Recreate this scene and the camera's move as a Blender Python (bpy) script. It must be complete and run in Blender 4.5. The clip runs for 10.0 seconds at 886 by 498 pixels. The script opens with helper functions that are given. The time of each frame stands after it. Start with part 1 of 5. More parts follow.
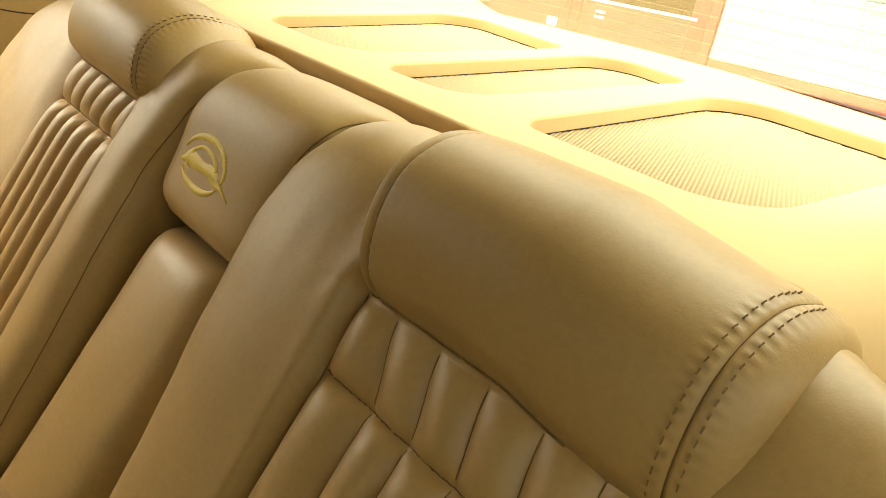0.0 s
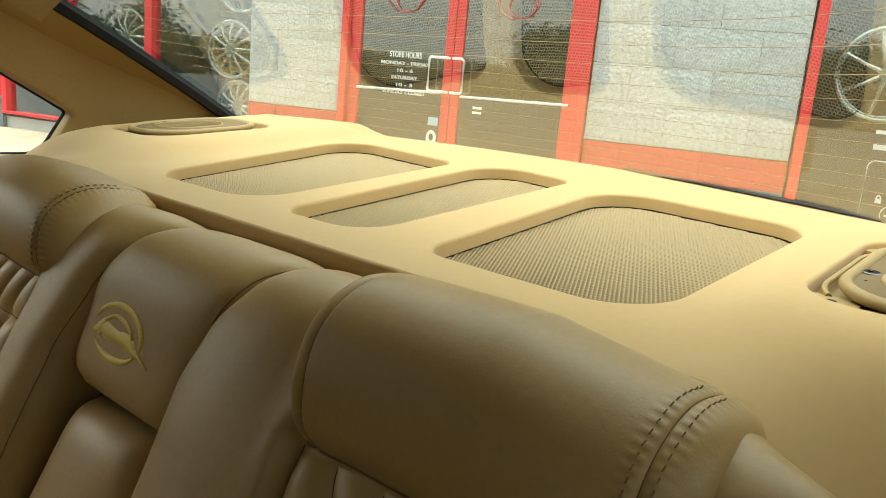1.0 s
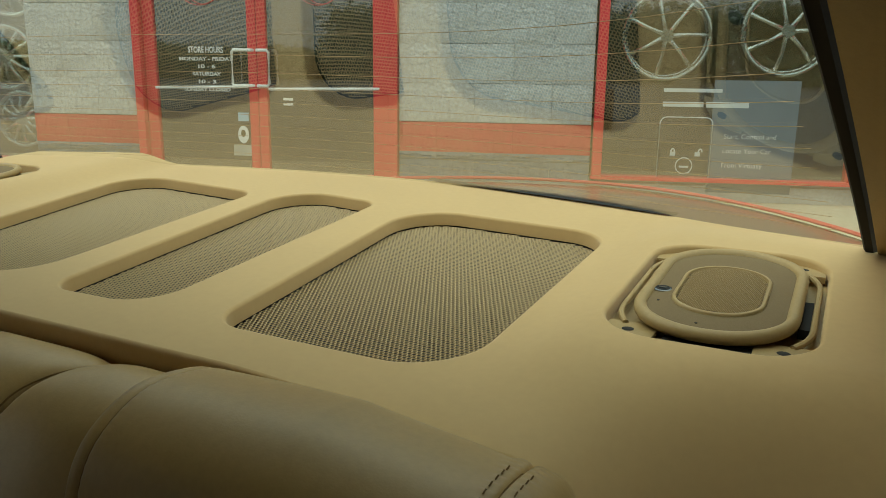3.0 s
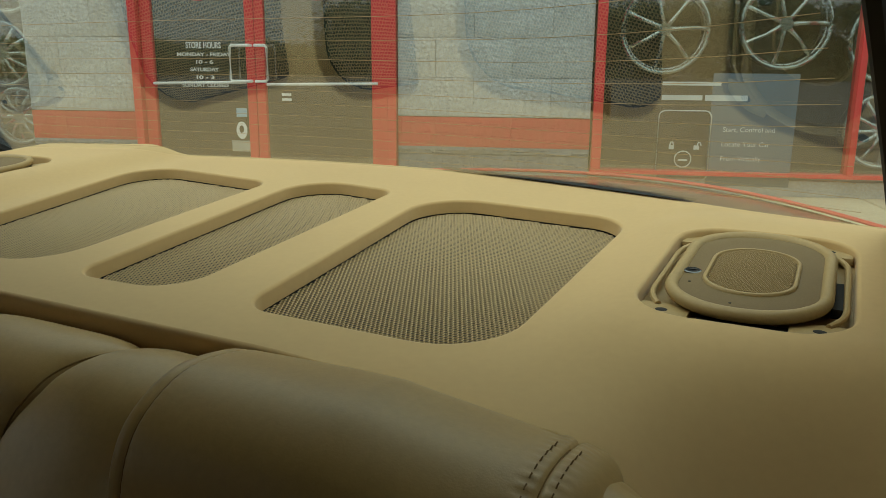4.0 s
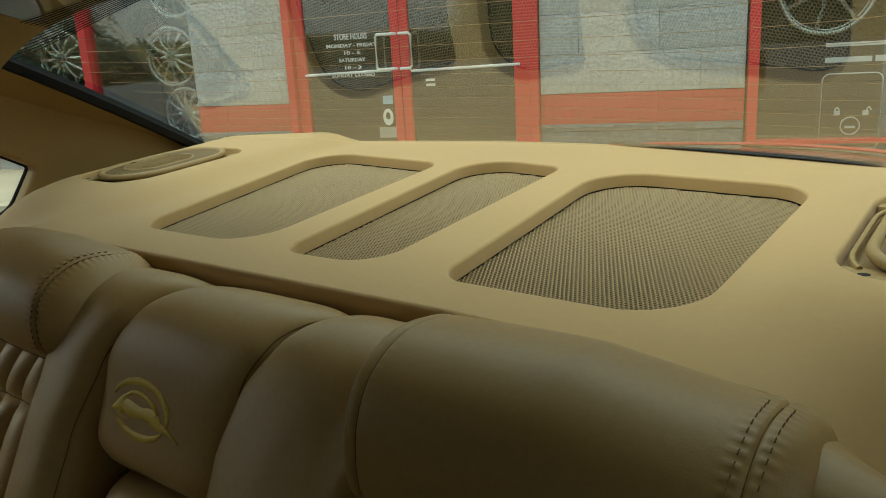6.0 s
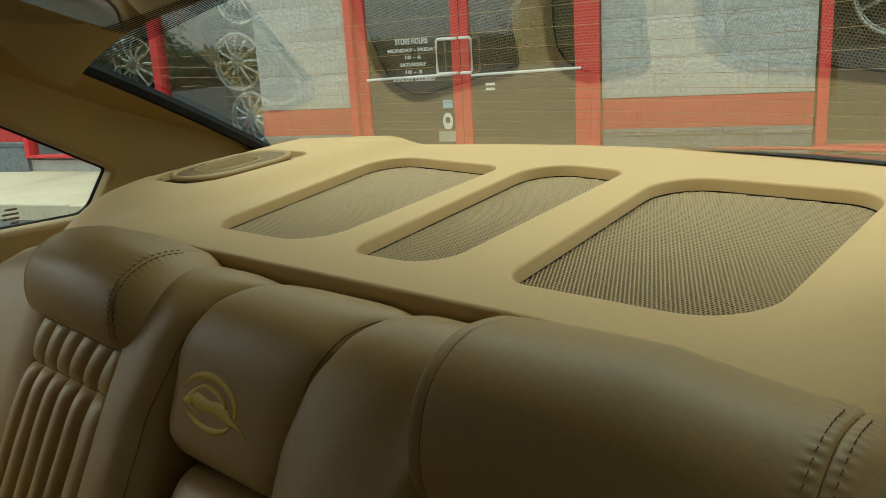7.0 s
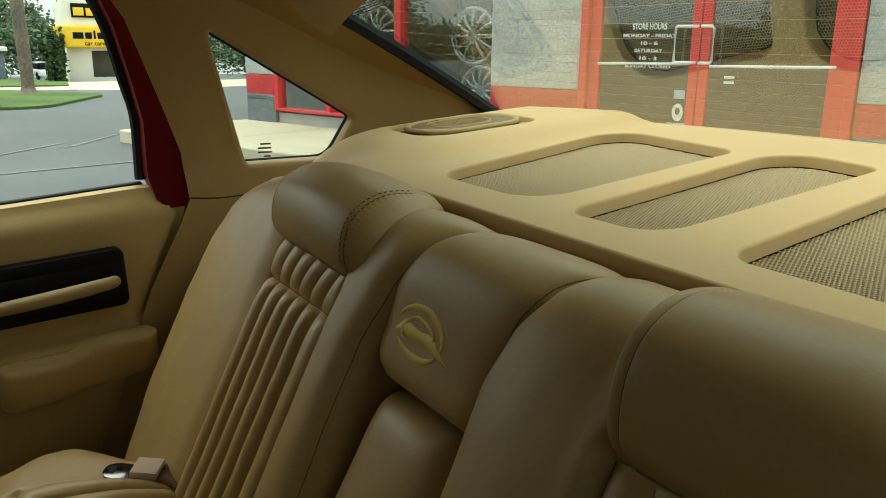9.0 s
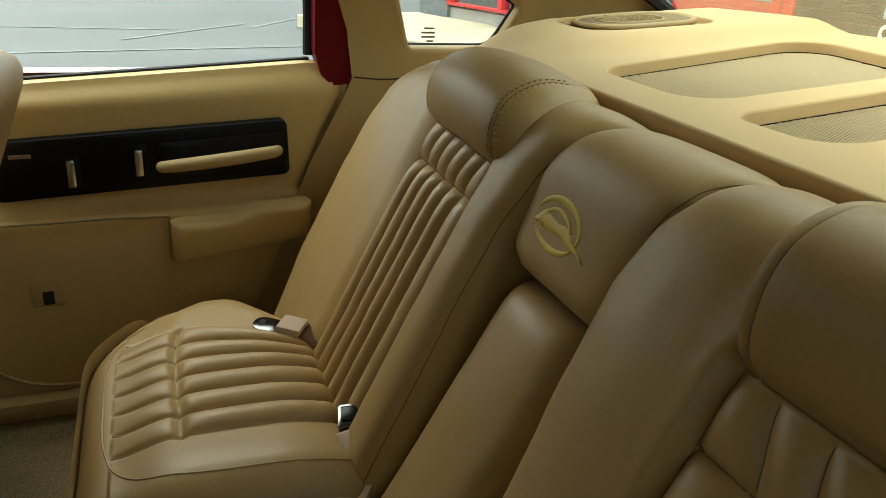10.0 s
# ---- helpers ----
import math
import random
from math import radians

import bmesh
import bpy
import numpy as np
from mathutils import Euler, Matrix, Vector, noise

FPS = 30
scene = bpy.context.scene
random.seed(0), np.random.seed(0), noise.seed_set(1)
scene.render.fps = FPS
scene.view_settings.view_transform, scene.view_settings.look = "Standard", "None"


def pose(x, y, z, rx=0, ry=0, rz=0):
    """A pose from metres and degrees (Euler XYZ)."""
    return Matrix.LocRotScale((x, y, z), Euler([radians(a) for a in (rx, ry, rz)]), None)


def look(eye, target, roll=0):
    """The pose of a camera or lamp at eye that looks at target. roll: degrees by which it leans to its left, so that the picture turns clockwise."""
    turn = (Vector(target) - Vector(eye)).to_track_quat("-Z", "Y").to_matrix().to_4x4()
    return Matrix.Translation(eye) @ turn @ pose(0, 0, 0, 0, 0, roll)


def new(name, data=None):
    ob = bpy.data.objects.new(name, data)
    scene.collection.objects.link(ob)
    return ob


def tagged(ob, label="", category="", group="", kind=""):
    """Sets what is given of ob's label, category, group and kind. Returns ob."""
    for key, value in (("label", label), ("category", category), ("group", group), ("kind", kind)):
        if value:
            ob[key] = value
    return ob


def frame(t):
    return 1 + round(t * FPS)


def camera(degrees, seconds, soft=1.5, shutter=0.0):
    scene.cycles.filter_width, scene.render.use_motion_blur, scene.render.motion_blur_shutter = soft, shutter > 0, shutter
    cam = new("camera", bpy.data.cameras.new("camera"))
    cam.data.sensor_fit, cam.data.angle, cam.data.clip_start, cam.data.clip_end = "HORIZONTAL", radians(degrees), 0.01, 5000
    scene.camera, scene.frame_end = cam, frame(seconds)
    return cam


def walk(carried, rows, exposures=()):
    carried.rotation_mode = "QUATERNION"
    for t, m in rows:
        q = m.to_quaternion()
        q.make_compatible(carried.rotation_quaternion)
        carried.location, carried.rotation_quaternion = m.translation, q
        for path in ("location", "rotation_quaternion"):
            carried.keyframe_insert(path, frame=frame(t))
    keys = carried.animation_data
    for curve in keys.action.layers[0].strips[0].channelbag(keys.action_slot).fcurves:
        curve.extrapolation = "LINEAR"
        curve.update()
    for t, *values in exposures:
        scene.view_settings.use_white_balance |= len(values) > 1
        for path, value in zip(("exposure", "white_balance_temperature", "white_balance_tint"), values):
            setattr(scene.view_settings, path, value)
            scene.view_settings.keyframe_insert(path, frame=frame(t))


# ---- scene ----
cam = camera(59.30, 10.0, soft=0.8)
PATH = [
    (0, (0.5543, -0.3422, 1.0392), (-0.7852, 0.9685, 0.3408), 11.99),
    (0.2, (0.557, -0.352, 1.045), (-0.767, 1.003, 0.403), 8.9),
    (0.5, (0.5623, -0.3655, 1.0559), (-0.7344, 1.0278, 0.4417), 6.05),
    (0.8, (0.562, -0.365, 1.065), (-0.713, 1.085, 0.546), 5.4),
    (1, (0.5608, -0.3622, 1.0694), (-0.6908, 1.1381, 0.6421), 5.20),
    (1.3, (0.554, -0.353, 1.082), (-0.666, 1.191, 0.726), 4.4),
    (1.5, (0.5523, -0.3519, 1.0910), (-0.6468, 1.2069, 0.7271), 3.69),
    (2, (0.5420, -0.3213, 1.1085), (-0.5739, 1.2650, 0.6202), 1.23),
    (2.5, (0.5505, -0.3079, 1.1177), (-0.4443, 1.3600, 0.6397), 0.69),
    (2.7, (0.557, -0.305, 1.118), (-0.384, 1.400, 0.662), 0.6),
    (3.8, (0.540, -0.322, 1.111), (-0.322, 1.423, 0.651), 0.8),
    (4, (0.5346, -0.3208, 1.1081), (-0.3515, 1.4110, 0.6437), 0.44),
    (4.5, (0.5286, -0.3258, 1.1063), (-0.4403, 1.3592, 0.6349), -0.28),
    (5, (0.5217, -0.3366, 1.1050), (-0.5135, 1.3004, 0.6065), -1.02),
    (5.5, (0.5219, -0.3574, 1.1083), (-0.5852, 1.2284, 0.5987), -2.61),
    (6, (0.5187, -0.3639, 1.1085), (-0.6672, 1.1663, 0.6065), -3.24),
    (7.5, (0.5166, -0.3724, 1.1067), (-0.8361, 1.0196, 0.6245), -3.72),
    (8, (0.5157, -0.3727, 1.0986), (-0.8956, 0.9581, 0.6115), -3.81),
    (8.5, (0.5187, -0.3775, 1.0937), (-0.9713, 0.8620, 0.6003), -2.44),
    (9, (0.5200, -0.3903, 1.0873), (-1.1106, 0.6484, 0.5754), 0.62),
    (9.3, (0.524, -0.394, 1.085), (-1.172, 0.523, 0.555), 0.7),
    (9.5, (0.5222, -0.3940, 1.0806), (-1.1967, 0.4617, 0.5208), 0.59),
    (10, (0.5265, -0.3821, 1.0693), (-1.2031, 0.2841, 0.3179), 3.42),
]
walk(cam, [(t, look(eye, target, roll)) for t, eye, target, roll in PATH],
     exposures=[(0, 2.34, 8000, 4), (0.5, 1.52, 6900, 0), (1, 1.11, 6600, -2), (1.5, 0.82, 6350, -5), (2, 0.61, 6300, -7), (2.5, 0.32, 6300, -7), (4, -0.1, 6300, -7), (5.5, -0.07, 6300, -7), (6, 0.0, 6300, -7), (7.5, 0.3, 6300, -7), (8.5, 0.44, 6300, -8), (9, 0.50, 6350, -8), (9.5, 0.72, 6350, -8), (10, 1.10, 6350, -5)])
# ---- light ----
world = bpy.data.worlds.new("sky")
scene.world = world
world.use_nodes = True
wn = world.node_tree.nodes
sky = wn.new("ShaderNodeTexSky")
sky.sky_type = 'NISHITA'
sky.sun_disc = False
sky.sun_elevation, sky.sun_rotation = radians(45), radians(247)
sky.dust_density, sky.air_density = 6.0, 1.4
# an overcast dome: three times as bright overhead as at the horizon
hazy, dome, turn, climb = (wn.new("ShaderNode" + k) for k in ("MixRGB", "VectorMath", "TexCoord", "SeparateXYZ"))
rise = wn.new("ShaderNodeMapRange")
rise.inputs["From Min"].default_value, rise.inputs["To Min"].default_value, rise.inputs["To Max"].default_value = 0.0, 0.55, 1.75
dome.operation = 'SCALE'
dome.inputs[0].default_value = (8.7, 9.0, 9.0)
hazy.inputs[0].default_value = 0.85
for a, b in ((turn.outputs["Generated"], climb.inputs[0]), (climb.outputs["Z"], rise.inputs["Value"]), (rise.outputs[0], dome.inputs["Scale"]), (sky.outputs[0], hazy.inputs[1]), (dome.outputs[0], hazy.inputs[2]), (hazy.outputs[0], wn["Background"].inputs[0])):
    world.node_tree.links.new(a, b)
wn["Background"].inputs[1].default_value = 0.15

sun_data = bpy.data.lights.new("sun", 'SUN')
sun_data.energy, sun_data.angle, sun_data.color = 0.9, radians(60), (1.0, 0.96, 0.88)
sun_lamp = new("sun", sun_data)
sun_lamp.matrix_world = look((-12, -5, 13), (0, 0, 0))


# ---- materials ----
def shader(name, rgb, rough=0.5, metal=0.0, grain=0.0, scale=60.0, stain=0.12, stain_scale=3.0, bump=0.0, bump_scale=400.0, spec=0.5, coat=0.0, sheen=0.0, per_piece=0.0):
    """A surface with colour variation at two scales and a fine relief."""
    mat = bpy.data.materials.new(name)
    mat.use_nodes = True
    nt = mat.node_tree
    bsdf = nt.nodes["Principled BSDF"]
    bsdf.inputs["Roughness"].default_value = rough
    bsdf.inputs["Metallic"].default_value = metal
    bsdf.inputs["Specular IOR Level"].default_value = spec
    bsdf.inputs["Coat Weight"].default_value = coat
    bsdf.inputs["Sheen Weight"].default_value = sheen
    where = nt.nodes.new("ShaderNodeTexCoord").outputs["Object"]
    value = None
    for amount, size in ((stain, stain_scale), (grain, scale)):
        if amount <= 0:
            continue
        tex = nt.nodes.new("ShaderNodeTexNoise")
        tex.inputs["Scale"].default_value, tex.inputs["Detail"].default_value = size, 5.0
        nt.links.new(where, tex.inputs["Vector"])
        span = nt.nodes.new("ShaderNodeMapRange")
        span.inputs["From Min"].default_value, span.inputs["From Max"].default_value = 0.3, 0.7
        span.inputs["To Min"].default_value, span.inputs["To Max"].default_value = 1 - amount, 1 + amount
        nt.links.new(tex.outputs["Fac"], span.inputs["Value"])
        if value is None:
            value = span.outputs[0]
        else:
            times = nt.nodes.new("ShaderNodeMath")
            times.operation = 'MULTIPLY'
            nt.links.new(value, times.inputs[0]), nt.links.new(span.outputs[0], times.inputs[1])
            value = times.outputs[0]
    if per_piece > 0:
        info = nt.nodes.new("ShaderNodeObjectInfo")
        span = nt.nodes.new("ShaderNodeMapRange")
        span.inputs["To Min"].default_value, span.inputs["To Max"].default_value = 1 - per_piece, 1 + per_piece
        nt.links.new(info.outputs["Random"], span.inputs["Value"])
        times = nt.nodes.new("ShaderNodeMath")
        times.operation = 'MULTIPLY'
        if value is None:
            times.inputs[0].default_value = 1.0
        else:
            nt.links.new(value, times.inputs[0])
        nt.links.new(span.outputs[0], times.inputs[1])
        value = times.outputs[0]
    if value is None:
        bsdf.inputs["Base Color"].default_value = (*rgb, 1)
    else:
        tint = nt.nodes.new("ShaderNodeVectorMath")
        tint.operation = 'SCALE'
        tint.inputs[0].default_value = rgb
        nt.links.new(value, tint.inputs["Scale"])
        nt.links.new(tint.outputs[0], bsdf.inputs["Base Color"])
    if bump > 0:
        relief = nt.nodes.new("ShaderNodeTexNoise")
        relief.inputs["Scale"].default_value, relief.inputs["Detail"].default_value = bump_scale, 4.0
        nt.links.new(where, relief.inputs["Vector"])
        bumped = nt.nodes.new("ShaderNodeBump")
        bumped.inputs["Strength"].default_value, bumped.inputs["Distance"].default_value = bump, 0.02
        nt.links.new(relief.outputs["Fac"], bumped.inputs["Height"])
        nt.links.new(bumped.outputs["Normal"], bsdf.inputs["Normal"])
    return mat


def glassy(name, tint=(1, 1, 1), gloss=0.08):
    """Thin pane: clear with a mirror that grows towards grazing angles."""
    mat = bpy.data.materials.new(name)
    mat.use_nodes = True
    nt = mat.node_tree
    nt.nodes.remove(nt.nodes["Principled BSDF"])
    clear, mirror, mixed, facing, power, span = (nt.nodes.new("ShaderNode" + k) for k in ("BsdfTransparent", "BsdfGlossy", "MixShader", "LayerWeight", "Math", "MapRange"))
    clear.inputs["Color"].default_value = (*tint, 1)
    mirror.inputs["Roughness"].default_value = 0.01
    power.operation = 'POWER'
    power.inputs[1].default_value = 4.0
    span.inputs["To Min"].default_value, span.inputs["To Max"].default_value = gloss, 1.0
    nt.links.new(facing.outputs["Facing"], power.inputs[0])
    nt.links.new(power.outputs[0], span.inputs["Value"])
    nt.links.new(span.outputs[0], mixed.inputs[0])
    nt.links.new(clear.outputs[0], mixed.inputs[1])
    nt.links.new(mirror.outputs[0], mixed.inputs[2])
    nt.links.new(mixed.outputs[0], nt.nodes["Material Output"].inputs["Surface"])
    return mat


LEATHER = shader("tan leather", (0.345, 0.220, 0.080), 0.46, grain=0.05, scale=220, stain=0.07, stain_scale=5, bump=0.04, bump_scale=700, spec=0.5)
# leather darkened to carry the shade in gaps; also colours small dark marks
LEATHER_DARK = shader("dark tan for gap shade and small marks", (0.17, 0.11, 0.05), 0.55, stain=0.1)
THREAD = shader("brown thread", (0.165, 0.100, 0.042), 0.9, stain=0.1, spec=0.1)
SHELF = shader("cream suede", (0.480, 0.316, 0.134), 0.75, grain=0.02, scale=160, stain=0.035, stain_scale=4, bump=0.006, bump_scale=900, spec=0.25, sheen=0.15)
MESH = shader("tan grille metal", (0.37, 0.258, 0.116), 0.5, stain=0.08)
COVER = shader("brown speaker plate", (0.17, 0.115, 0.054), 0.7, grain=0.08, scale=900, stain=0.06, bump=0.05, bump_scale=1500, spec=0.2)
# near-black that stands in for shade in holes and gaps; also small dark parts
DARK_HOLE = shader("near-black for hole shade and dark parts", (0.015, 0.012, 0.01), 0.9)
TRIM = shader("tan moulded trim", (0.34, 0.228, 0.090), 0.5, grain=0.05, scale=300, stain=0.06, bump=0.05, bump_scale=900, spec=0.4)
DOOR_TRIM = shader("light tan door leather", (0.44, 0.300, 0.112), 0.5, grain=0.05, scale=300, stain=0.06, bump=0.05, bump_scale=900, spec=0.4)
HEADLINER = shader("tan headliner cloth", (0.42, 0.325, 0.18), 0.9, grain=0.08, scale=500, stain=0.05, bump=0.06, bump_scale=900, spec=0.2)
CARPET = shader("tan carpet", (0.25, 0.19, 0.095), 0.95, grain=0.3, scale=300, stain=0.2, stain_scale=8, bump=0.5, bump_scale=500, spec=0.1)
BLACK = shader("gloss black plastic", (0.005, 0.005, 0.006), 0.25, stain=0.1, spec=0.14)
RUBBER = shader("black rubber", (0.012, 0.012, 0.012), 0.8, stain=0.2, spec=0.2)
CHROME = shader("chrome", (0.48, 0.48, 0.47), 0.25, 1.0, stain=0.05)
STEEL = shader("dark polished steel", (0.17, 0.17, 0.17), 0.18, 1.0, stain=0.05)
BROWN_WEB = shader("brown webbing", (0.13, 0.065, 0.03), 0.8, grain=0.1, scale=700, stain=0.08, bump=0.2, bump_scale=1500)
GOLD = shader("gold embroidery", (0.62, 0.45, 0.06), 0.45, grain=0.2, scale=900, stain=0.1, bump=0.2, bump_scale=1500)
WEB = shader("beige webbing", (0.47, 0.35, 0.26), 0.8, grain=0.1, scale=700, stain=0.08, bump=0.2, bump_scale=1500)
RED_PAINT = shader("dark red car paint", (0.055, 0.002, 0.004), 0.35, stain=0.1, coat=1.0)
RED_PAINT.node_tree.nodes["Principled BSDF"].inputs["Coat Roughness"].default_value = 0.12
RED_EDGE = shader("bright red trim", (0.55, 0.03, 0.03), 0.4, stain=0.05)
GLASS = glassy("car glass", (0.86, 0.9, 0.87), 0.07)
REAR_GLASS = glassy("rear window glass", (0.84, 0.88, 0.85), 0.105)
SHOP_GLASS = glassy("shop glass", (0.74, 0.77, 0.74), 0.24)
WINDOW_GLASS = glassy("coated shop window glass", (0.80, 0.84, 0.81), 0.38)
# two dark panes for unseen windows, set to limit light in the cabin
DIMMER_DEEP = glassy("deep light-cutting car pane", (0.09, 0.10, 0.095), 0.07)
DIMMER = glassy("light-cutting car pane", (0.32, 0.34, 0.33), 0.07)
BLOCK = shader("grey split stone", (0.46, 0.47, 0.47), 0.9, grain=0.16, scale=35, stain=0.10, stain_scale=2.5, bump=1.0, bump_scale=38, per_piece=0.06, spec=0.2)
BLOCK_LOW = shader("blue grey painted block", (0.17, 0.19, 0.215), 0.85, grain=0.2, scale=22, stain=0.15, stain_scale=2.5, bump=0.8, bump_scale=24, per_piece=0.08, spec=0.2)
BLOCK_RED = shader("red painted block", (0.48, 0.042, 0.048), 0.75, grain=0.08, scale=22, stain=0.1, stain_scale=2.5, bump=0.5, bump_scale=24, per_piece=0.05, spec=0.3)
MORTAR = shader("grey mortar", (0.40, 0.40, 0.39), 0.95, grain=0.15, scale=60, stain=0.12)
RED_FRAME = shader("red aluminium frame", (0.62, 0.028, 0.040), 0.4, stain=0.05)
WHITE = shader("white lettering", (0.8, 0.8, 0.78), 0.6)
ASPHALT = shader("worn asphalt", (0.062, 0.067, 0.07), 0.60, grain=0.3, scale=90, stain=0.3, stain_scale=0.35, bump=0.4, bump_scale=120, spec=0.35)
CONCRETE = shader("pale concrete", (0.50, 0.435, 0.315), 0.9, grain=0.1, scale=50, stain=0.14, stain_scale=1.2, bump=0.2, bump_scale=120)
ROAD_PAINT = shader("worn white road paint", (0.17, 0.175, 0.175), 0.8, grain=0.3, scale=40, stain=0.3, stain_scale=3)
GRASS = shader("grass", (0.075, 0.125, 0.025), 0.9, grain=0.3, scale=30, stain=0.3, stain_scale=0.8, spec=0.2)
LEAF = shader("leaf", (0.06, 0.10, 0.035), 0.7, stain=0.3, stain_scale=1.5, per_piece=0.2, spec=0.25)
# leaf green made paler, distance haze mixed into the colour
FAR_LEAF = shader("far foliage with haze in its colour", (0.13, 0.175, 0.10), 0.8, stain=0.3, stain_scale=0.6, spec=0.1)
FRAME_RED = shader("dark red painted door frame", (0.10, 0.002, 0.006), 0.30, stain=0.08, spec=0.12)
BARK = shader("grey bark", (0.17, 0.13, 0.10), 0.95, grain=0.3, scale=18, stain=0.2, bump=0.8, bump_scale=30)
CREAM_WALL = shader("cream wall", (0.72, 0.69, 0.58), 0.8, grain=0.05, scale=30, stain=0.08, stain_scale=0.7, bump=0.1, bump_scale=60)
YELLOW = shader("yellow sign face", (0.75, 0.48, 0.02), 0.5, stain=0.06)
# near-black that carries the shop's lack of light; also dark windows and a sticker mark
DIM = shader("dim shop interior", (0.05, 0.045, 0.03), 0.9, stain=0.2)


# ---- building helpers ----
def smooth(me, angle=40):
    me.polygons.foreach_set("use_smooth", [True] * len(me.polygons))
    me.set_sharp_from_angle(angle=radians(angle))


def thing(name, label, category, kind="", group="", at=(0, 0, 0)):
    ob = new(name)
    ob.location = at
    ob.empty_display_size = 0.05
    return tagged(ob, label, category, group, kind)


def hang(name, me, material, parent=None, label=""):
    if material is not None and not me.materials:
        me.materials.append(material)
    ob = new(name, me)
    if parent is not None:
        ob.parent = parent
        ob.matrix_parent_inverse = Matrix.Translation(-parent.location) if parent.parent is None else Matrix()
    if label:
        ob["label"] = label
    return ob


def part(name, bm, material, parent=None, label="", angle=40):
    """Links a bmesh as one mesh object under a thing or a part."""
    me = bpy.data.meshes.new(name)
    bm.to_mesh(me)
    bm.free()
    smooth(me, angle)
    return hang(name, me, material, parent, label)


def raw(name, verts, faces, material, parent=None, label="", angle=40):
    me = bpy.data.meshes.new(name)
    me.from_pydata([tuple(v) for v in verts], [], faces)
    me.validate()
    smooth(me, angle)
    return hang(name, me, material, parent, label)


def sheet(name, nu, nv, fn, material, parent=None, label="", closed_u=False, flip=False, angle=60, back=0.0):
    """A surface fn(u, v), u and v from 0 to 1; back: thickness given by a solidify modifier."""
    cols = nu if closed_u else nu + 1
    verts = [fn(i / nu, j / nv) for j in range(nv + 1) for i in range(cols)]
    faces = []
    for j in range(nv):
        for i in range(nu):
            a, b = j * cols + i, j * cols + (i + 1) % cols
            f = (a, b, b + cols, a + cols)
            faces.append(f[::-1] if flip else f)
    ob = raw(name, verts, faces, material, parent, label, angle)
    if back:
        mod = ob.modifiers.new("thickness", 'SOLIDIFY')
        mod.thickness, mod.offset = back, -1
    return ob


def box(bm, lo, hi, bevel=0.0, seg=2, m=None):
    """A box from lo to hi, with rounded edges, added to bm."""
    made = bmesh.ops.create_cube(bm, size=1.0)["verts"]
    lo, hi = Vector(lo), Vector(hi)
    for v in made:
        v.co = Vector([(lo[k] + hi[k]) / 2 + v.co[k] * (hi[k] - lo[k]) for k in range(3)])
    if bevel > 0:
        edges = list({e for v in made for e in v.link_edges})
        out = bmesh.ops.bevel(bm, geom=edges, offset=bevel, segments=seg, profile=0.6, affect='EDGES')
        made = list({v for f in out["faces"] for v in f.verts} | {v for v in made if v.is_valid})
    if m is not None:
        bmesh.ops.transform(bm, matrix=m, verts=[v for v in made if v.is_valid])


def boxed(name, lo, hi, material, parent=None, label="", bevel=0.004, seg=2, m=None):
    bm = bmesh.new()
    box(bm, lo, hi, bevel, seg, m)
    return part(name, bm, material, parent, label)


def tube(name, pts, r, material, parent=None, label="", sides=8, closed=False, flat=1.0):
    """A round bar along points; r may be a list."""
    pts = [Vector(p) for p in pts]
    n = len(pts)
    rs = r if isinstance(r, (list, tuple)) else [r] * n
    verts, faces = [], []
    ways = [(b - a).normalized() for a, b in zip(pts, pts[1:])]
    ref = Vector((1, 0, 0)) if max(abs(w.z) for w in ways) > 0.93 and max(abs(w.x) for w in ways) < 0.93 else Vector((0, 0, 1))
    for i, p in enumerate(pts):
        a = pts[(i - 1) % n] if (closed or i > 0) else p
        b = pts[(i + 1) % n] if (closed or i < n - 1) else p
        d = (b - a).normalized()
        side = d.cross(ref)
        side = side.normalized() if side.length > 1e-4 else Vector((1, 0, 0))
        up = side.cross(d)
        for k in range(sides):
            t = 2 * math.pi * k / sides
            verts.append(p + (side * math.cos(t) + up * math.sin(t) * flat) * rs[i])
    last = n if closed else n - 1
    for i in range(last):
        for k in range(sides):
            a, b = i * sides + k, i * sides + (k + 1) % sides
            c, d = ((i + 1) % n) * sides + (k + 1) % sides, ((i + 1) % n) * sides + k
            faces.append((a, b, c, d))
    if not closed:
        faces += [tuple(range(sides))[::-1], tuple(range((n - 1) * sides, n * sides))]
    return raw(name, verts, faces, material, parent, label)


def spline(pts, n):
    """n points on a smooth curve through pts (tuples of any size)."""
    p = np.array([pts[0], *pts, pts[-1]], float)
    out = []
    for q in np.linspace(0, len(pts) - 1 - 1e-9, n):
        i, t = int(q), q - int(q)
        a, b, c, d = p[i], p[i + 1], p[i + 2], p[i + 3]
        out.append(0.5 * (2 * b + (c - a) * t + (2 * a - 5 * b + 4 * c - d) * t * t + (3 * b - a - 3 * c + d) * t ** 3))
    return out


def curve1(xs, ys):
    """A function that runs smoothly through the pairs."""
    def f(x):
        if x <= xs[0]:
            return ys[0]
        if x >= xs[-1]:
            return ys[-1]
        for i in range(len(xs) - 1):
            if x <= xs[i + 1]:
                t = (x - xs[i]) / (xs[i + 1] - xs[i])
                t = t * t * (3 - 2 * t) * 0.5 + t * 0.5
                return ys[i] + (ys[i + 1] - ys[i]) * t
    return f


def ease(a, b, x):
    t = min(1.0, max(0.0, (x - a) / (b - a)))
    return t * t * (3 - 2 * t)


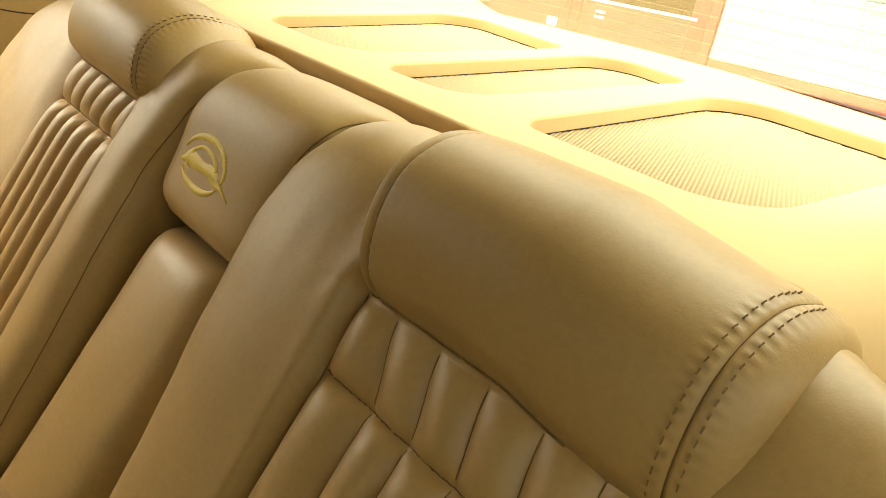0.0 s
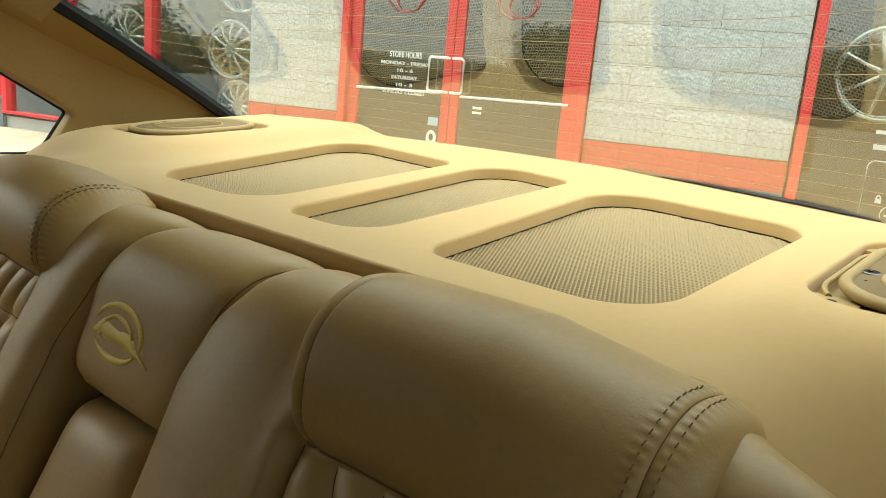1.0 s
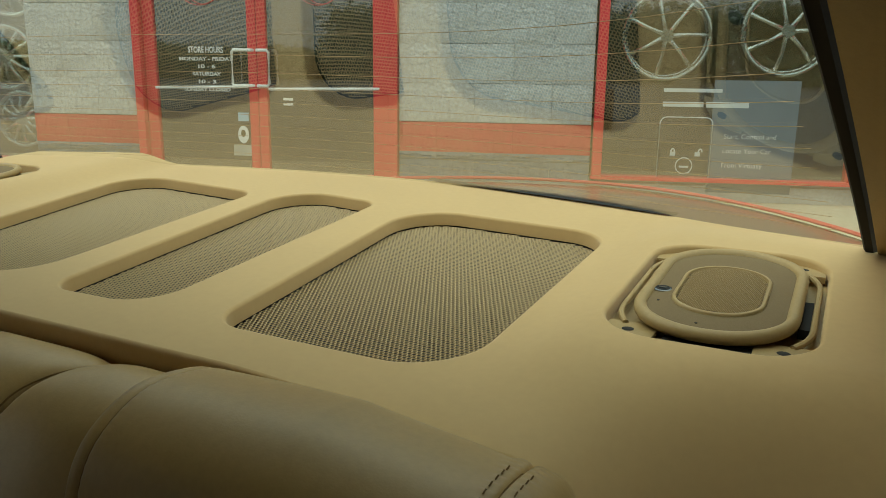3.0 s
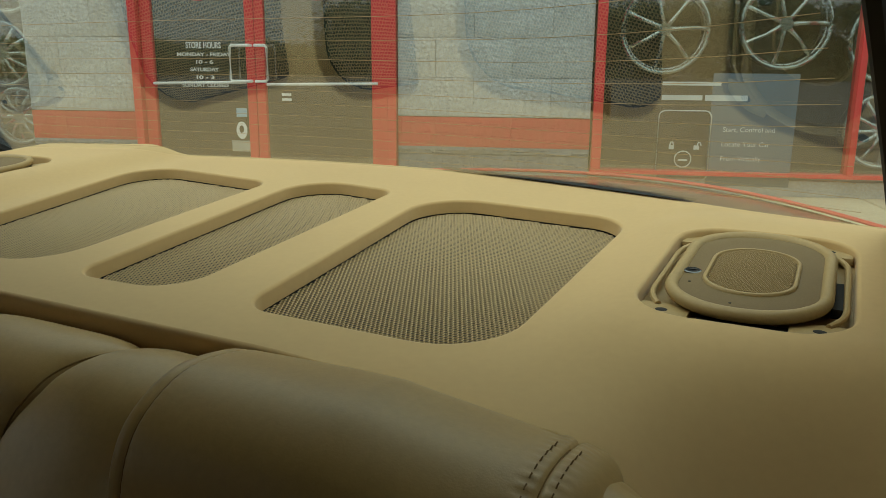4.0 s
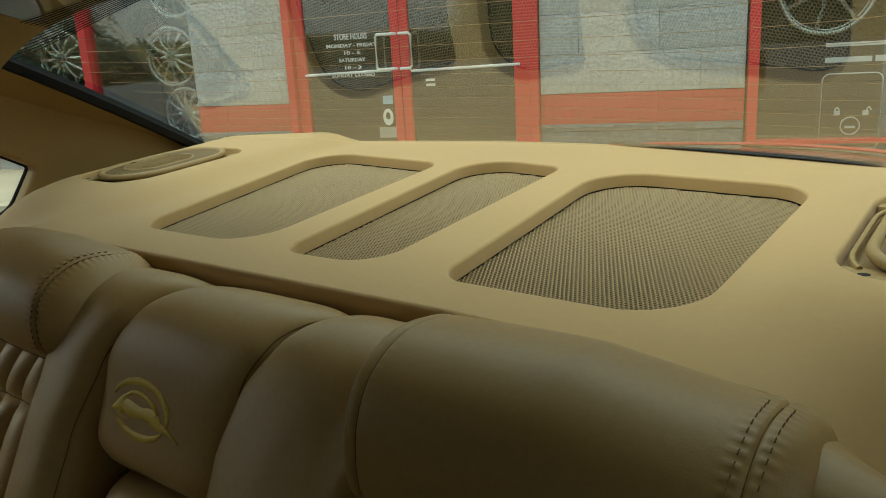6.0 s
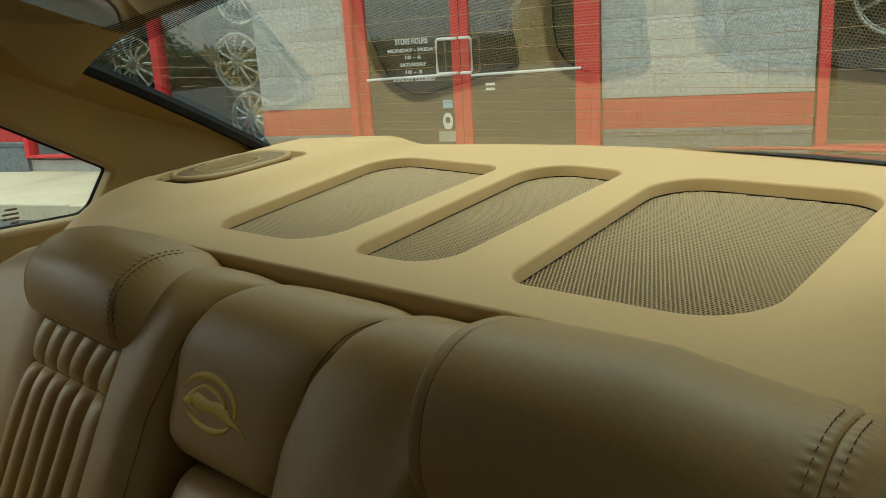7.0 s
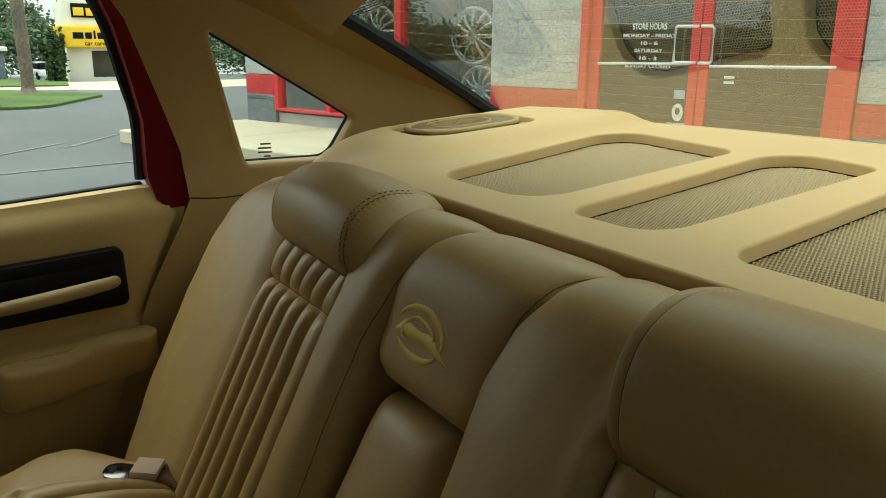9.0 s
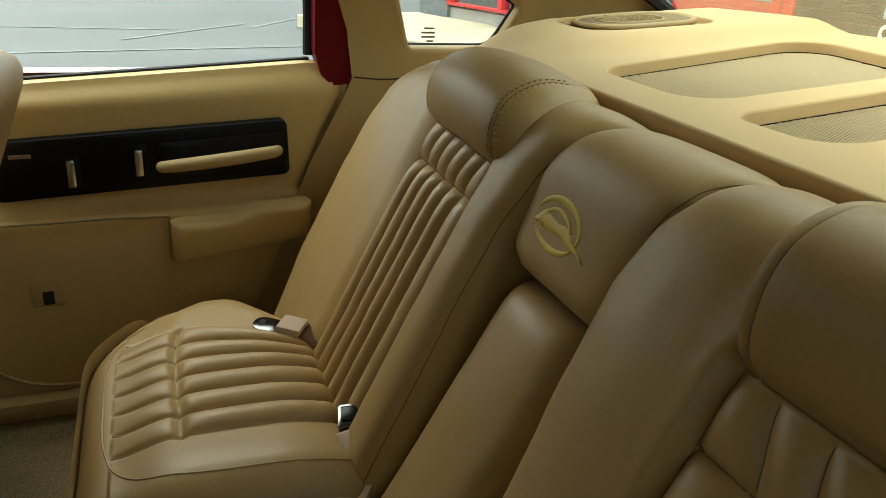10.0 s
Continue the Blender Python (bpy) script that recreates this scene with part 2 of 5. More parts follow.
def rounded(corners, radii, n=8):
    """A closed outline with rounded corners: points with their outward normals, counter-clockwise."""
    out = []
    k = len(corners)
    for i in range(k):
        p, a, b = (np.array(corners[j % k], float) for j in (i, i - 1, i + 1))
        da, db = (a - p) / np.linalg.norm(a - p), (b - p) / np.linalg.norm(b - p)
        half = math.acos(max(-1, min(1, float(da @ db)))) / 2
        r = radii[i]
        mid = (da + db) / np.linalg.norm(da + db)
        c = p + mid * r / math.sin(half)
        p0, p1 = p + da * r / math.tan(half), p + db * r / math.tan(half)
        a0, a1 = math.atan2(*(p0 - c)[::-1]), math.atan2(*(p1 - c)[::-1])
        while a1 < a0:
            a1 += 2 * math.pi
        for s in range(n + 1):
            t = a0 + (a1 - a0) * s / n
            d = np.array([math.cos(t), math.sin(t)])
            out.append((c + d * r, d))
    return out
# ---- the car: package shelf ----
def shelf_z(x, y):
    a = abs(x)
    z = 0.922 + 0.08 * y
    z += 0.016 * ease(0.355, 0.425, a) * (ease(0.06, 0.165, y) if x > 0 else ease(0.08, 0.22, y)) * (ease(0.54, 0.40, y) if x > 0 else 1.0)
    z -= 0.16 * ease(0.16, -0.12, y) * ease(0.43, 0.58, a) if x < 0 else 0.23 * ease(0.165, -0.05, y) * ease(0.42, 0.56, a)
    z -= 0.05 * ease(0.60, 0.74, a)
    return z


def shelf_front(x):
    a = abs(x)
    return 0.055 - (0.13 * ease(0.44, 0.60, a) if x < 0 else 0.022 * ease(0.20, 0.42, a) + 0.135 * ease(0.44, 0.53, a))


def shelf_back(x):
    return 0.602 - (0.27 if x < 0 else 0.42) * x * x


def tri_fill(outline, holes, step, zfn):
    """Triangles that fill an outline with holes, with inner points on a grid, raised by zfn."""
    from mathutils.geometry import delaunay_2d_cdt
    pts, edges = [], []
    for loop in (outline, *holes):
        base = len(pts)
        pts += [Vector(p) for p in loop]
        edges += [(base + i, base + (i + 1) % len(loop)) for i in range(len(loop))]

    def inside(poly, x, y):
        hit = False
        for i in range(len(poly)):
            (x0, y0), (x1, y1) = poly[i - 1], poly[i]
            if (y0 > y) != (y1 > y) and x < (x1 - x0) * (y - y0) / (y1 - y0) + x0:
                hit = not hit
        return hit

    def clear(x, y):
        return all(min((x - q[0]) ** 2 + (y - q[1]) ** 2 for q in loop) > (0.45 * step) ** 2 for loop in (outline, *holes))

    xs, ys = [p[0] for p in outline], [p[1] for p in outline]
    for i in range(int((max(xs) - min(xs)) / step)):
        for j in range(int((max(ys) - min(ys)) / step)):
            x, y = min(xs) + (i + 0.5 + 0.5 * (j % 2)) * step, min(ys) + (j + 0.5) * step
            if inside(outline, x, y) and not any(inside(h, x, y) for h in holes) and clear(x, y):
                pts.append(Vector((x, y)))
    v, _, f, *_ = delaunay_2d_cdt(pts, edges, [], 0, 1e-6)
    faces = []
    for t in f:
        cx, cy = sum(v[k].x for k in t) / 3, sum(v[k].y for k in t) / 3
        if inside(outline, cx, cy) and not any(inside(h, cx, cy) for h in holes):
            faces.append(tuple(t))
    return [(p.x, p.y, zfn(p.x, p.y)) for p in v], faces


SLOTS = [
    (((-0.292, 0.110), (-0.092, 0.110), (-0.112, 0.462), (-0.362, 0.492)), (0.050, 0.055, 0.035, 0.055)),
    (((-0.046, 0.106), (0.076, 0.108), (0.066, 0.474), (-0.080, 0.498)), (0.030, 0.045, 0.028, 0.055)),
    (((0.143, 0.103), (0.354, 0.099), (0.358, 0.446), (0.114, 0.470)), (0.034, 0.06, 0.05, 0.06)),
]
# the shelf speakers: centre, half width and half length of the rim
WELLS = [(0.486, 0.280, 0.055, 0.0955), (-0.527, 0.312, 0.066, 0.097)]

shelf = thing("package_shelf", "cream suede package shelf with three recessed grille openings", "shelf", kind="structure", at=(0, 0.3, 0.94))
slot_loops = [rounded(c, r, 9) for c, r in SLOTS]
well_loops = [rounded(((cx - a - 0.016, cy - b - 0.014), (cx + a + 0.016, cy - b - 0.014), (cx + a + 0.016, cy + b + 0.013), (cx - a - 0.016, cy + b + 0.013)), (a * 0.76,) * 4, 12) for cx, cy, a, b in WELLS]
edge_x = [-0.72 + 1.44 * i / 72 for i in range(73)]
outline = [(x, shelf_front(x)) for x in edge_x] + [(x, shelf_back(x)) for x in edge_x[::-1]]
verts, faces = tri_fill(outline, [[tuple(p) for p, _ in loop] for loop in slot_loops + well_loops], 0.018, shelf_z)
deck = raw("deck", verts, faces, SHELF, shelf, angle=50)
for loop, deep in [(l, 0.0143) for l in slot_loops] + [(l, 0.014) for l in well_loops]:
    rows = [(0.0, 0.0)] + [(0.0032 * math.sin(a), 0.0032 * (1 - math.cos(a))) for a in np.linspace(0.2, math.pi / 2, 6)] + [(0.0036, deep)]
    n = len(loop)
    verts = [(*(p - d * off), shelf_z(*p) - down) for off, down in rows for p, d in loop]
    faces = [(j * n + i, (j + 1) * n + i, (j + 1) * n + (i + 1) % n, j * n + (i + 1) % n) for j in range(len(rows) - 1) for i in range(n)]
    raw("rim", verts, faces, SHELF, shelf, angle=70)
lip = [(0.0, 0.0), (-0.0018, -0.0006), (-0.003, -0.0025), (-0.003, -0.006), (0.000, -0.03), (0.006, -0.07)]
sheet("front_lip", 72, 5, lambda u, v: ((x := -0.72 + 1.44 * u), shelf_front(x) + lip[round(v * 5)][0], shelf_z(x, shelf_front(x)) + lip[round(v * 5)][1]), SHELF, shelf, flip=True)


def grille_panel(loop, corners, deep, pitch, hole):
    """Perforated sheet: a ring of four faces round each hole, rows staggered."""
    inner = [tuple(p - d * 0.0052) for p, d in loop]
    arr = np.array(inner)
    x0, y0 = arr.min(0)
    x1, y1 = arr.max(0)
    verts, faces = [], []
    for j in range(int((y1 - y0) / pitch) + 1):
        y = y0 + j * pitch
        cross = sorted(a[0] + (b[0] - a[0]) * (y - a[1]) / (b[1] - a[1]) for a, b in zip(inner, inner[1:] + inner[:1]) if (a[1] > y) != (b[1] > y))
        if len(cross) < 2:
            continue
        shift = pitch / 2 * (j % 2)
        for i in range(int((x1 - x0) / pitch) + 1):
            x = x0 + shift + i * pitch
            if not cross[0] < x < cross[-1]:
                continue
            h, g, b = pitch / 2, hole / 2, len(verts)
            z = 0.922 + 0.08 * y - deep
            verts += [(x + sx * h, y + sy * h, z + 0.08 * sy * h) for sx, sy in ((-1, -1), (1, -1), (1, 1), (-1, 1))]
            verts += [(x + sx * g, y + sy * g, z - 0.0006) for sx, sy in ((-1, -1), (1, -1), (1, 1), (-1, 1))]
            faces += [(b + k, b + (k + 1) % 4, b + 4 + (k + 1) % 4, b + 4 + k) for k in range(4)]
    return verts, faces


for loop, (corners, _) in zip(slot_loops, SLOTS):
    v, f = grille_panel(loop, corners, 0.0150, 0.0038, 0.0025)
    me = bpy.data.meshes.new("grille")
    me.from_pydata(v, [], f)
    tagged(hang("grille", me, MESH, shelf, "perforated tan metal grille"), kind="stuff")
    n = len(loop)
    # pan below the grille, coloured near-black in place of the shade there
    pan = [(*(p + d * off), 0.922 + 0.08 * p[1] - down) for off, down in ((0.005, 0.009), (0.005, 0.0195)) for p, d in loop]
    raw("cavity", pan, [(i, (i + 1) % n, n + (i + 1) % n, n + i) for i in range(n)] + [tuple(range(n, 2 * n))], DARK_HOLE, shelf, "near-black pan standing in for the shade under the grille")


def oval(a, b, k, n):
    """Half axes a (across) and b (along): a superellipse ring."""
    out = []
    for i in range(n):
        t = 2 * math.pi * i / n
        c, s = math.cos(t), math.sin(t)
        out.append((a * math.copysign(abs(c) ** (2 / k), c), b * math.copysign(abs(s) ** (2 / k), s)))
    return out


def ring_loft(name, rows, n, k, centre, tilt, material, parent, label="", cap=True):
    """Rows of (half width, half length, height) lofted into one oval shape."""
    verts, faces = [], []
    for a, b, h in rows:
        verts += [(centre[0] + x, centre[1] + y, centre[2] + h + tilt * y) for x, y in oval(a, b, k, n)]
    for j in range(len(rows) - 1):
        faces += [(j * n + i, j * n + (i + 1) % n, (j + 1) * n + (i + 1) % n, (j + 1) * n + i) for i in range(n)]
    if cap:
        faces.append(tuple(range((len(rows) - 1) * n, len(rows) * n)))
    return raw(name, verts, faces, material, parent, label, 35)


def grille_cloth(name, a, b, k, centre, tilt, pitch, hole, parent):
    """The speaker's perforated cover, domed slightly."""
    verts, faces = [], []
    for j in range(int(-b / pitch), int(b / pitch) + 1):
        for i in range(int(-a / pitch) - 1, int(a / pitch) + 1):
            x, y = (i + 0.5 * (j % 2)) * pitch, j * pitch
            if (abs(x) / a) ** k + (abs(y) / b) ** k > 1:
                continue
            z, h, g, m = centre[2] + tilt * y + 0.0012 * (1 - (x / a) ** 2), pitch / 2, hole / 2, len(verts)
            verts += [(centre[0] + x + sx * h, centre[1] + y + sy * h, z) for sx, sy in ((-1, -1), (1, -1), (1, 1), (-1, 1))]
            verts += [(centre[0] + x + sx * g, centre[1] + y + sy * g, z - 0.0006) for sx, sy in ((-1, -1), (1, -1), (1, 1), (-1, 1))]
            faces += [(m + q, m + (q + 1) % 4, m + 4 + (q + 1) % 4, m + 4 + q) for q in range(4)]
    me = bpy.data.meshes.new(name)
    me.from_pydata(verts, [], faces)
    return tagged(hang(name, me, TRIM, parent), kind="stuff")


def lattice(loops, n_cap=True):
    """Rings of equal length joined into a strip; the last one is closed."""
    n = len(loops[0])
    verts = [v for loop in loops for v in loop]
    faces = [(j * n + i, j * n + (i + 1) % n, (j + 1) * n + (i + 1) % n, (j + 1) * n + i) for j in range(len(loops) - 1) for i in range(n)]
    return verts, faces + ([tuple(range((len(loops) - 1) * n, len(loops) * n))] if n_cap else [])


def shelf_speaker(cx, cy, A, B):
    """An oval speaker in its well: rim, brown cover plate with a ringed grille, four screw tabs, badge and pins."""
    z0, tilt = shelf_z(cx, cy) - 0.0105, 0.08
    sp = thing("speaker", "oval tan car speaker set into the suede shelf", "speaker", group="shelf speakers", at=(cx, cy, z0))

    def ring(off, h, dy=0.0, half=None):
        """Points of a rounded outline, off inside the rim's outline, at height h."""
        a, b = (A - off, B - off) if half is None else half
        loop = rounded(((-a, -b), (a, -b), (a, b), (-a, b)), (0.97 * a,) * 4, 11)
        return [(cx + q[0], cy + dy + q[1], z0 + h + tilt * (q[1] + dy)) for q, _ in loop]

    def lofted(name, rows, material, label="", cap=False, parent=sp, angle=50):
        v, f = lattice(rows, cap)
        return raw(name, v, f, material, parent, label, angle)

    lofted("well_floor", [ring(-0.019, -0.002), ring(0.02, -0.002)], TRIM, cap=True)
    # solid near-black boxes stand in for the shade under the rim
    for name, x0, x1, y0, y1 in (("front_gap", -0.46, 0.56, -1.16, -0.86), ("side_gap", 0.97, 1.10, -0.45, 0.30)):
        boxed(name, (cx + x0 * A, cy + y0 * B, z0 - 0.004 + tilt * y0 * B), (cx + x1 * A, cy + y1 * B, z0 + 0.0046 + tilt * y0 * B), DARK_HOLE, sp, bevel=0)
    # raised flange along both sides of the rim
    loop = [q for q in ring(-0.0078, 0.0040) if abs(q[1] - cy) < 0.80 * B]
    for side in (-1, 1):
        tube("flange", sorted((q for q in loop if (q[0] - cx) * side > 0), key=lambda q: q[1]), 0.0022, TRIM, sp, sides=8)
    for sx, sy in ((-1, -1), (1, -1), (-1, 1), (1, 1)):
        px, py = cx + sx * (A - 0.007), cy + sy * (B - 0.0085)
        h = z0 - 0.0010 + tilt * (py - cy)
        tab = boxed("screw_tab", (px - 0.0175, py - 0.0165, h), (px + 0.0175, py + 0.0165, h + 0.0058), TRIM, sp, bevel=0.0012)
        ring_loft("screw_hole", [(0.0042, 0.0042, 0.0060), (0.0036, 0.0036, 0.0062)], 14, 2, (px + sx * 0.0005, py + sy * 0.0005, h), 0, DARK_HOLE, tab)
    lofted("bezel", [ring(0.0046 - 0.0046 * math.cos(t), 0.0098 + 0.0046 * math.sin(t)) for t in np.linspace(-1.5, 2.9, 13)], TRIM, "tan plastic rim")
    lofted("cover_plate", [ring(0.0086, 0.0108), ring(0.0115, 0.0112), ring(A * 0.42, 0.0122)], COVER, "brown speaker cover", cap=True)
    a2, b2 = A * 0.57, B * 0.55
    lofted("centre_ring", [ring(0, h, -0.008, (a2 - o, b2 - o)) for o, h in ((-0.0004, 0.0110), (0.0, 0.0136), (0.0010, 0.0144), (0.0024, 0.0142), (0.0030, 0.0124))], TRIM)
    grille_cloth("cover", a2 - 0.0035, b2 - 0.0035, 3.4, (cx, cy - 0.008, z0 + 0.0122), tilt, 0.0017, 0.0007, sp)
    bx, by = cx - A * 0.74, cy - 0.019
    badge = ring_loft("maker_badge", [(0.0066, 0.0066, 0.0005), (0.0066, 0.0066, 0.0014), (0.0058, 0.0058, 0.0018)], 24, 2, (bx, by, z0 + 0.0105 + tilt * (by - cy)), tilt, STEEL, sp, "small round metal badge")
    ring_loft("badge_field", [(0.0052, 0.0052, 0.0019), (0.0050, 0.0050, 0.0021)], 24, 2, (bx, by, z0 + 0.0105 + tilt * (by - cy)), tilt, BLACK, badge)
    boxed("badge_mark", (bx - 0.0030, by - 0.0012, z0 + 0.0126 + tilt * (by - cy)), (bx + 0.0026, by + 0.0016, z0 + 0.0131 + tilt * (by - cy)), STEEL, badge, bevel=0.0002)
    for px, py in ((cx - A * 0.70, cy - B * 0.46), (cx - A * 0.12, cy - B * 0.80)):
        ring_loft("pin", [(0.0013, 0.0013, 0.0), (0.0010, 0.0010, 0.0012)], 10, 2, (px, py, z0 + 0.0108 + tilt * (py - cy)), 0, DARK_HOLE, sp)


for well in WELLS:
    shelf_speaker(*well)

# ---- the car: rear seat ----
PROFILE = spline([(-0.262, 0.42), (-0.23, 0.49), (-0.20, 0.55), (-0.127, 0.70), (-0.058, 0.84), (-0.027, 0.890), (0.002, 0.908), (0.030, 0.908), (0.050, 0.893), (0.058, 0.85)], 240)
P_Y, P_Z = np.array([p[0] for p in PROFILE]), np.array([p[1] for p in PROFILE])
P_H = np.concatenate([[0], np.cumsum(np.hypot(np.diff(P_Y), np.diff(P_Z)))])
cut = int(np.argmax(P_Z > 0.885))
P_H = np.where(np.arange(240) <= cut, P_Z, P_Z[cut] + (P_H - P_H[cut]))
P_TY, P_TZ = np.gradient(P_Y), np.gradient(P_Z)
P_L = np.hypot(P_TY, P_TZ)
H_LO, H_HI = float(P_H[0]), float(P_H[-1])


def on_back(x, h, d):
    """A point of the seat back: across, up its face, out of its face."""
    y, z, ty, tz = (float(np.interp(h, P_H, q)) for q in (P_Y, P_Z, P_TY / P_L, P_TZ / P_L))
    return (x, y - tz * d, z + ty * d)


def bulge(t):
    return max(0.0, 1 - t * t) ** 1.5


# the two sides differ a little: edges of the pleated panel, its cross seam and its top, the inner edge of the bolster
SIDES = {
    -1: dict(inner=0.187, outer=0.386, cross=0.806, top=0.854, xi=curve1([0.42, 0.60, 0.72, 0.80, 0.86, 0.905, 0.96], [0.112, 0.118, 0.124, 0.124, 0.108, 0.082, 0.050])),
    1: dict(inner=0.203, outer=0.446, cross=0.784, top=0.834, xi=curve1([0.42, 0.66, 0.76, 0.83, 0.87, 0.905, 0.96], [0.088, 0.080, 0.068, 0.062, 0.070, 0.086, 0.112])),
}
XO = curve1([0.42, 0.54, 0.60, 0.72, 0.80, 0.85, 0.905, 0.95, 1.04], [0.59, 0.640, 0.668, 0.668, 0.648, 0.615, 0.55, 0.50, 0.47])
CELLS = 6
AXIS = -0.030


def cell_edges(s, h):
    """Where the pleat seams run at height h: the first cell is wider, the lines lean towards the top."""
    wide = s["outer"] - s["inner"]
    step = (wide - 0.014) / CELLS
    lean = 0.016 * ease(s["cross"], s["top"], h)
    return [s["inner"]] + [s["inner"] + 0.014 + step * (i + 1) - lean * (1 - i / CELLS) for i in range(CELLS - 1)] + [s["outer"]]


def crease(t, w):
    return math.exp(-abs(t) / w)


def pleats(s, x, h):
    """How far a pleat stands out of the panel."""
    if not s["inner"] < x < s["outer"] or h > s["top"]:
        return 0.0
    edges = cell_edges(s, h)
    for a, b in zip(edges, edges[1:]):
        if x <= b:
            t = (x - a) / (b - a)
            break
    if h < s["cross"]:
        row = 1 - 0.85 * math.exp(-(s["cross"] - h) / 0.012)
        tall = 0.0135
    else:
        row = (1 - 0.8 * math.exp(-(h - s["cross"]) / 0.010)) * (1 - 0.8 * math.exp(-(s["top"] - h) / 0.009))
        tall = 0.0105
    return tall * (1 - abs(2 * t - 1) ** 2.2) * row


def back_rise(sgn, x, h):
    """Relief of one side's backrest."""
    s = SIDES[sgn]
    xi, xo = s["xi"](h), XO(h)
    d = 0.010 - 0.006 * ease(s["outer"] - 0.03, s["outer"], x) - 0.016 * math.exp(-max(x - xi, 0) / 0.007)
    off = max(0.0, 1 - max(0.0, xo - x) / 0.075)
    d -= 0.060 * (1 - math.sqrt(max(0.0, 1 - off * off)))
    mid = (s["outer"] + 0.66) / 2
    d += 0.011 * bulge((x - mid) / 0.12) * ease(0.97, 0.84, h)
    d += 0.005 * bulge((x - (xi + s["inner"]) / 2) / 0.05) * ease(1.0, 0.88, h)
    panel = ease(s["inner"] - 0.010, s["inner"] + 0.002, x) * ease(s["outer"] + 0.030, s["outer"] - 0.002, x) * ease(s["top"] + 0.012, s["top"] - 0.002, h)
    d = d * (1 - panel) + (-0.005 + pleats(s, x, h)) * panel
    if h < s["top"] + 0.02:
        d -= 0.005 * max(crease(x - s["inner"], 0.004), crease(x - s["outer"], 0.004)) * ease(s["top"] + 0.02, s["top"], h)
        if s["inner"] < x < s["outer"]:
            d -= 0.004 * crease(h - s["cross"], 0.003)
            # puckers that run from the seams into the pleats
            d += 0.0007 * math.sin(x * 900 + 3 * noise.noise((x * 40, h * 40, 1.0))) * crease(h - s["cross"], 0.008)
    # soft draws in the leather
    d += 0.0016 * noise.noise((x * 14, h * 9, 3.0 + sgn)) + 0.0007 * noise.noise((x * 45, h * 30, 5.0))
    if h > 0.78:
        draw = noise.noise((x * 110 - h * 70, h * 18 + x * 26, 2.0 + sgn))
        d -= 0.0026 * max(0.0, draw) * math.exp(-((x - s["inner"] + 0.018) / 0.026) ** 2 - ((h - s["top"] - 0.012) / 0.045) ** 2)
    fold = noise.noise((x * 60 + h * 25, h * 12, 8.0 + sgn))
    d -= 0.0012 * max(0.0, fold - 0.25) * (0.4 + crease(x - s["inner"], 0.03))
    return d


def back_grid(sgn):
    """The backrest as rows of points whose columns and rows run along the seams, with its inner wall, which drops into the gap beside the armrest."""
    s = SIDES[sgn]
    hs = sorted({*np.linspace(H_LO, s["cross"] - 0.012, 110), *(s["cross"] + q for q in (-0.008, -0.004, -0.002, 0.0, 0.002, 0.004, 0.008)),
                 *np.linspace(s["cross"] + 0.012, s["top"] - 0.008, 8), *(s["top"] + q for q in (-0.004, -0.002, 0.0, 0.004, 0.008, 0.014)), *np.linspace(s["top"] + 0.02, H_HI, 48)})
    grid = []
    for h in hs:
        xi, xo = s["xi"](h), XO(h)
        edges = cell_edges(s, h)
        lip = ease(0.935, 0.86, h)
        xs = [(xi + 0.005 - 0.009 * lip, 0.06), (xi + 0.003 - 0.011 * lip, 0.030), (xi + 0.002 - 0.0105 * lip, 0.017), (xi + 0.001 - 0.0075 * lip, 0.007), (xi - 0.003 * lip, 0.0022)]
        line = [xi + (edges[0] - 0.012 - xi) * t ** 1.4 for t in np.linspace(0, 1, 30)] + [edges[0] - q for q in (0.008, 0.005, 0.003, 0.0015)]
        for a, b in zip(edges, edges[1:]):
            line += [a + (b - a) * t for t in (0, 0.03, 0.08, 0.15, 0.25, 0.37, 0.5, 0.63, 0.75, 0.85, 0.92, 0.97)]
        line += [edges[-1] + q for q in (0, 0.0015, 0.003, 0.005, 0.008)]
        line += [xo - (xo - edges[-1] - 0.012) * t ** 1.25 for t in np.linspace(1, 0, 46)]
        xs += [(x, 0.0) for x in line]
        grid.append([on_back(sgn * x, h, back_rise(sgn, min(max(x, xi), xo), h) - drop) for x, drop in xs])
    return grid


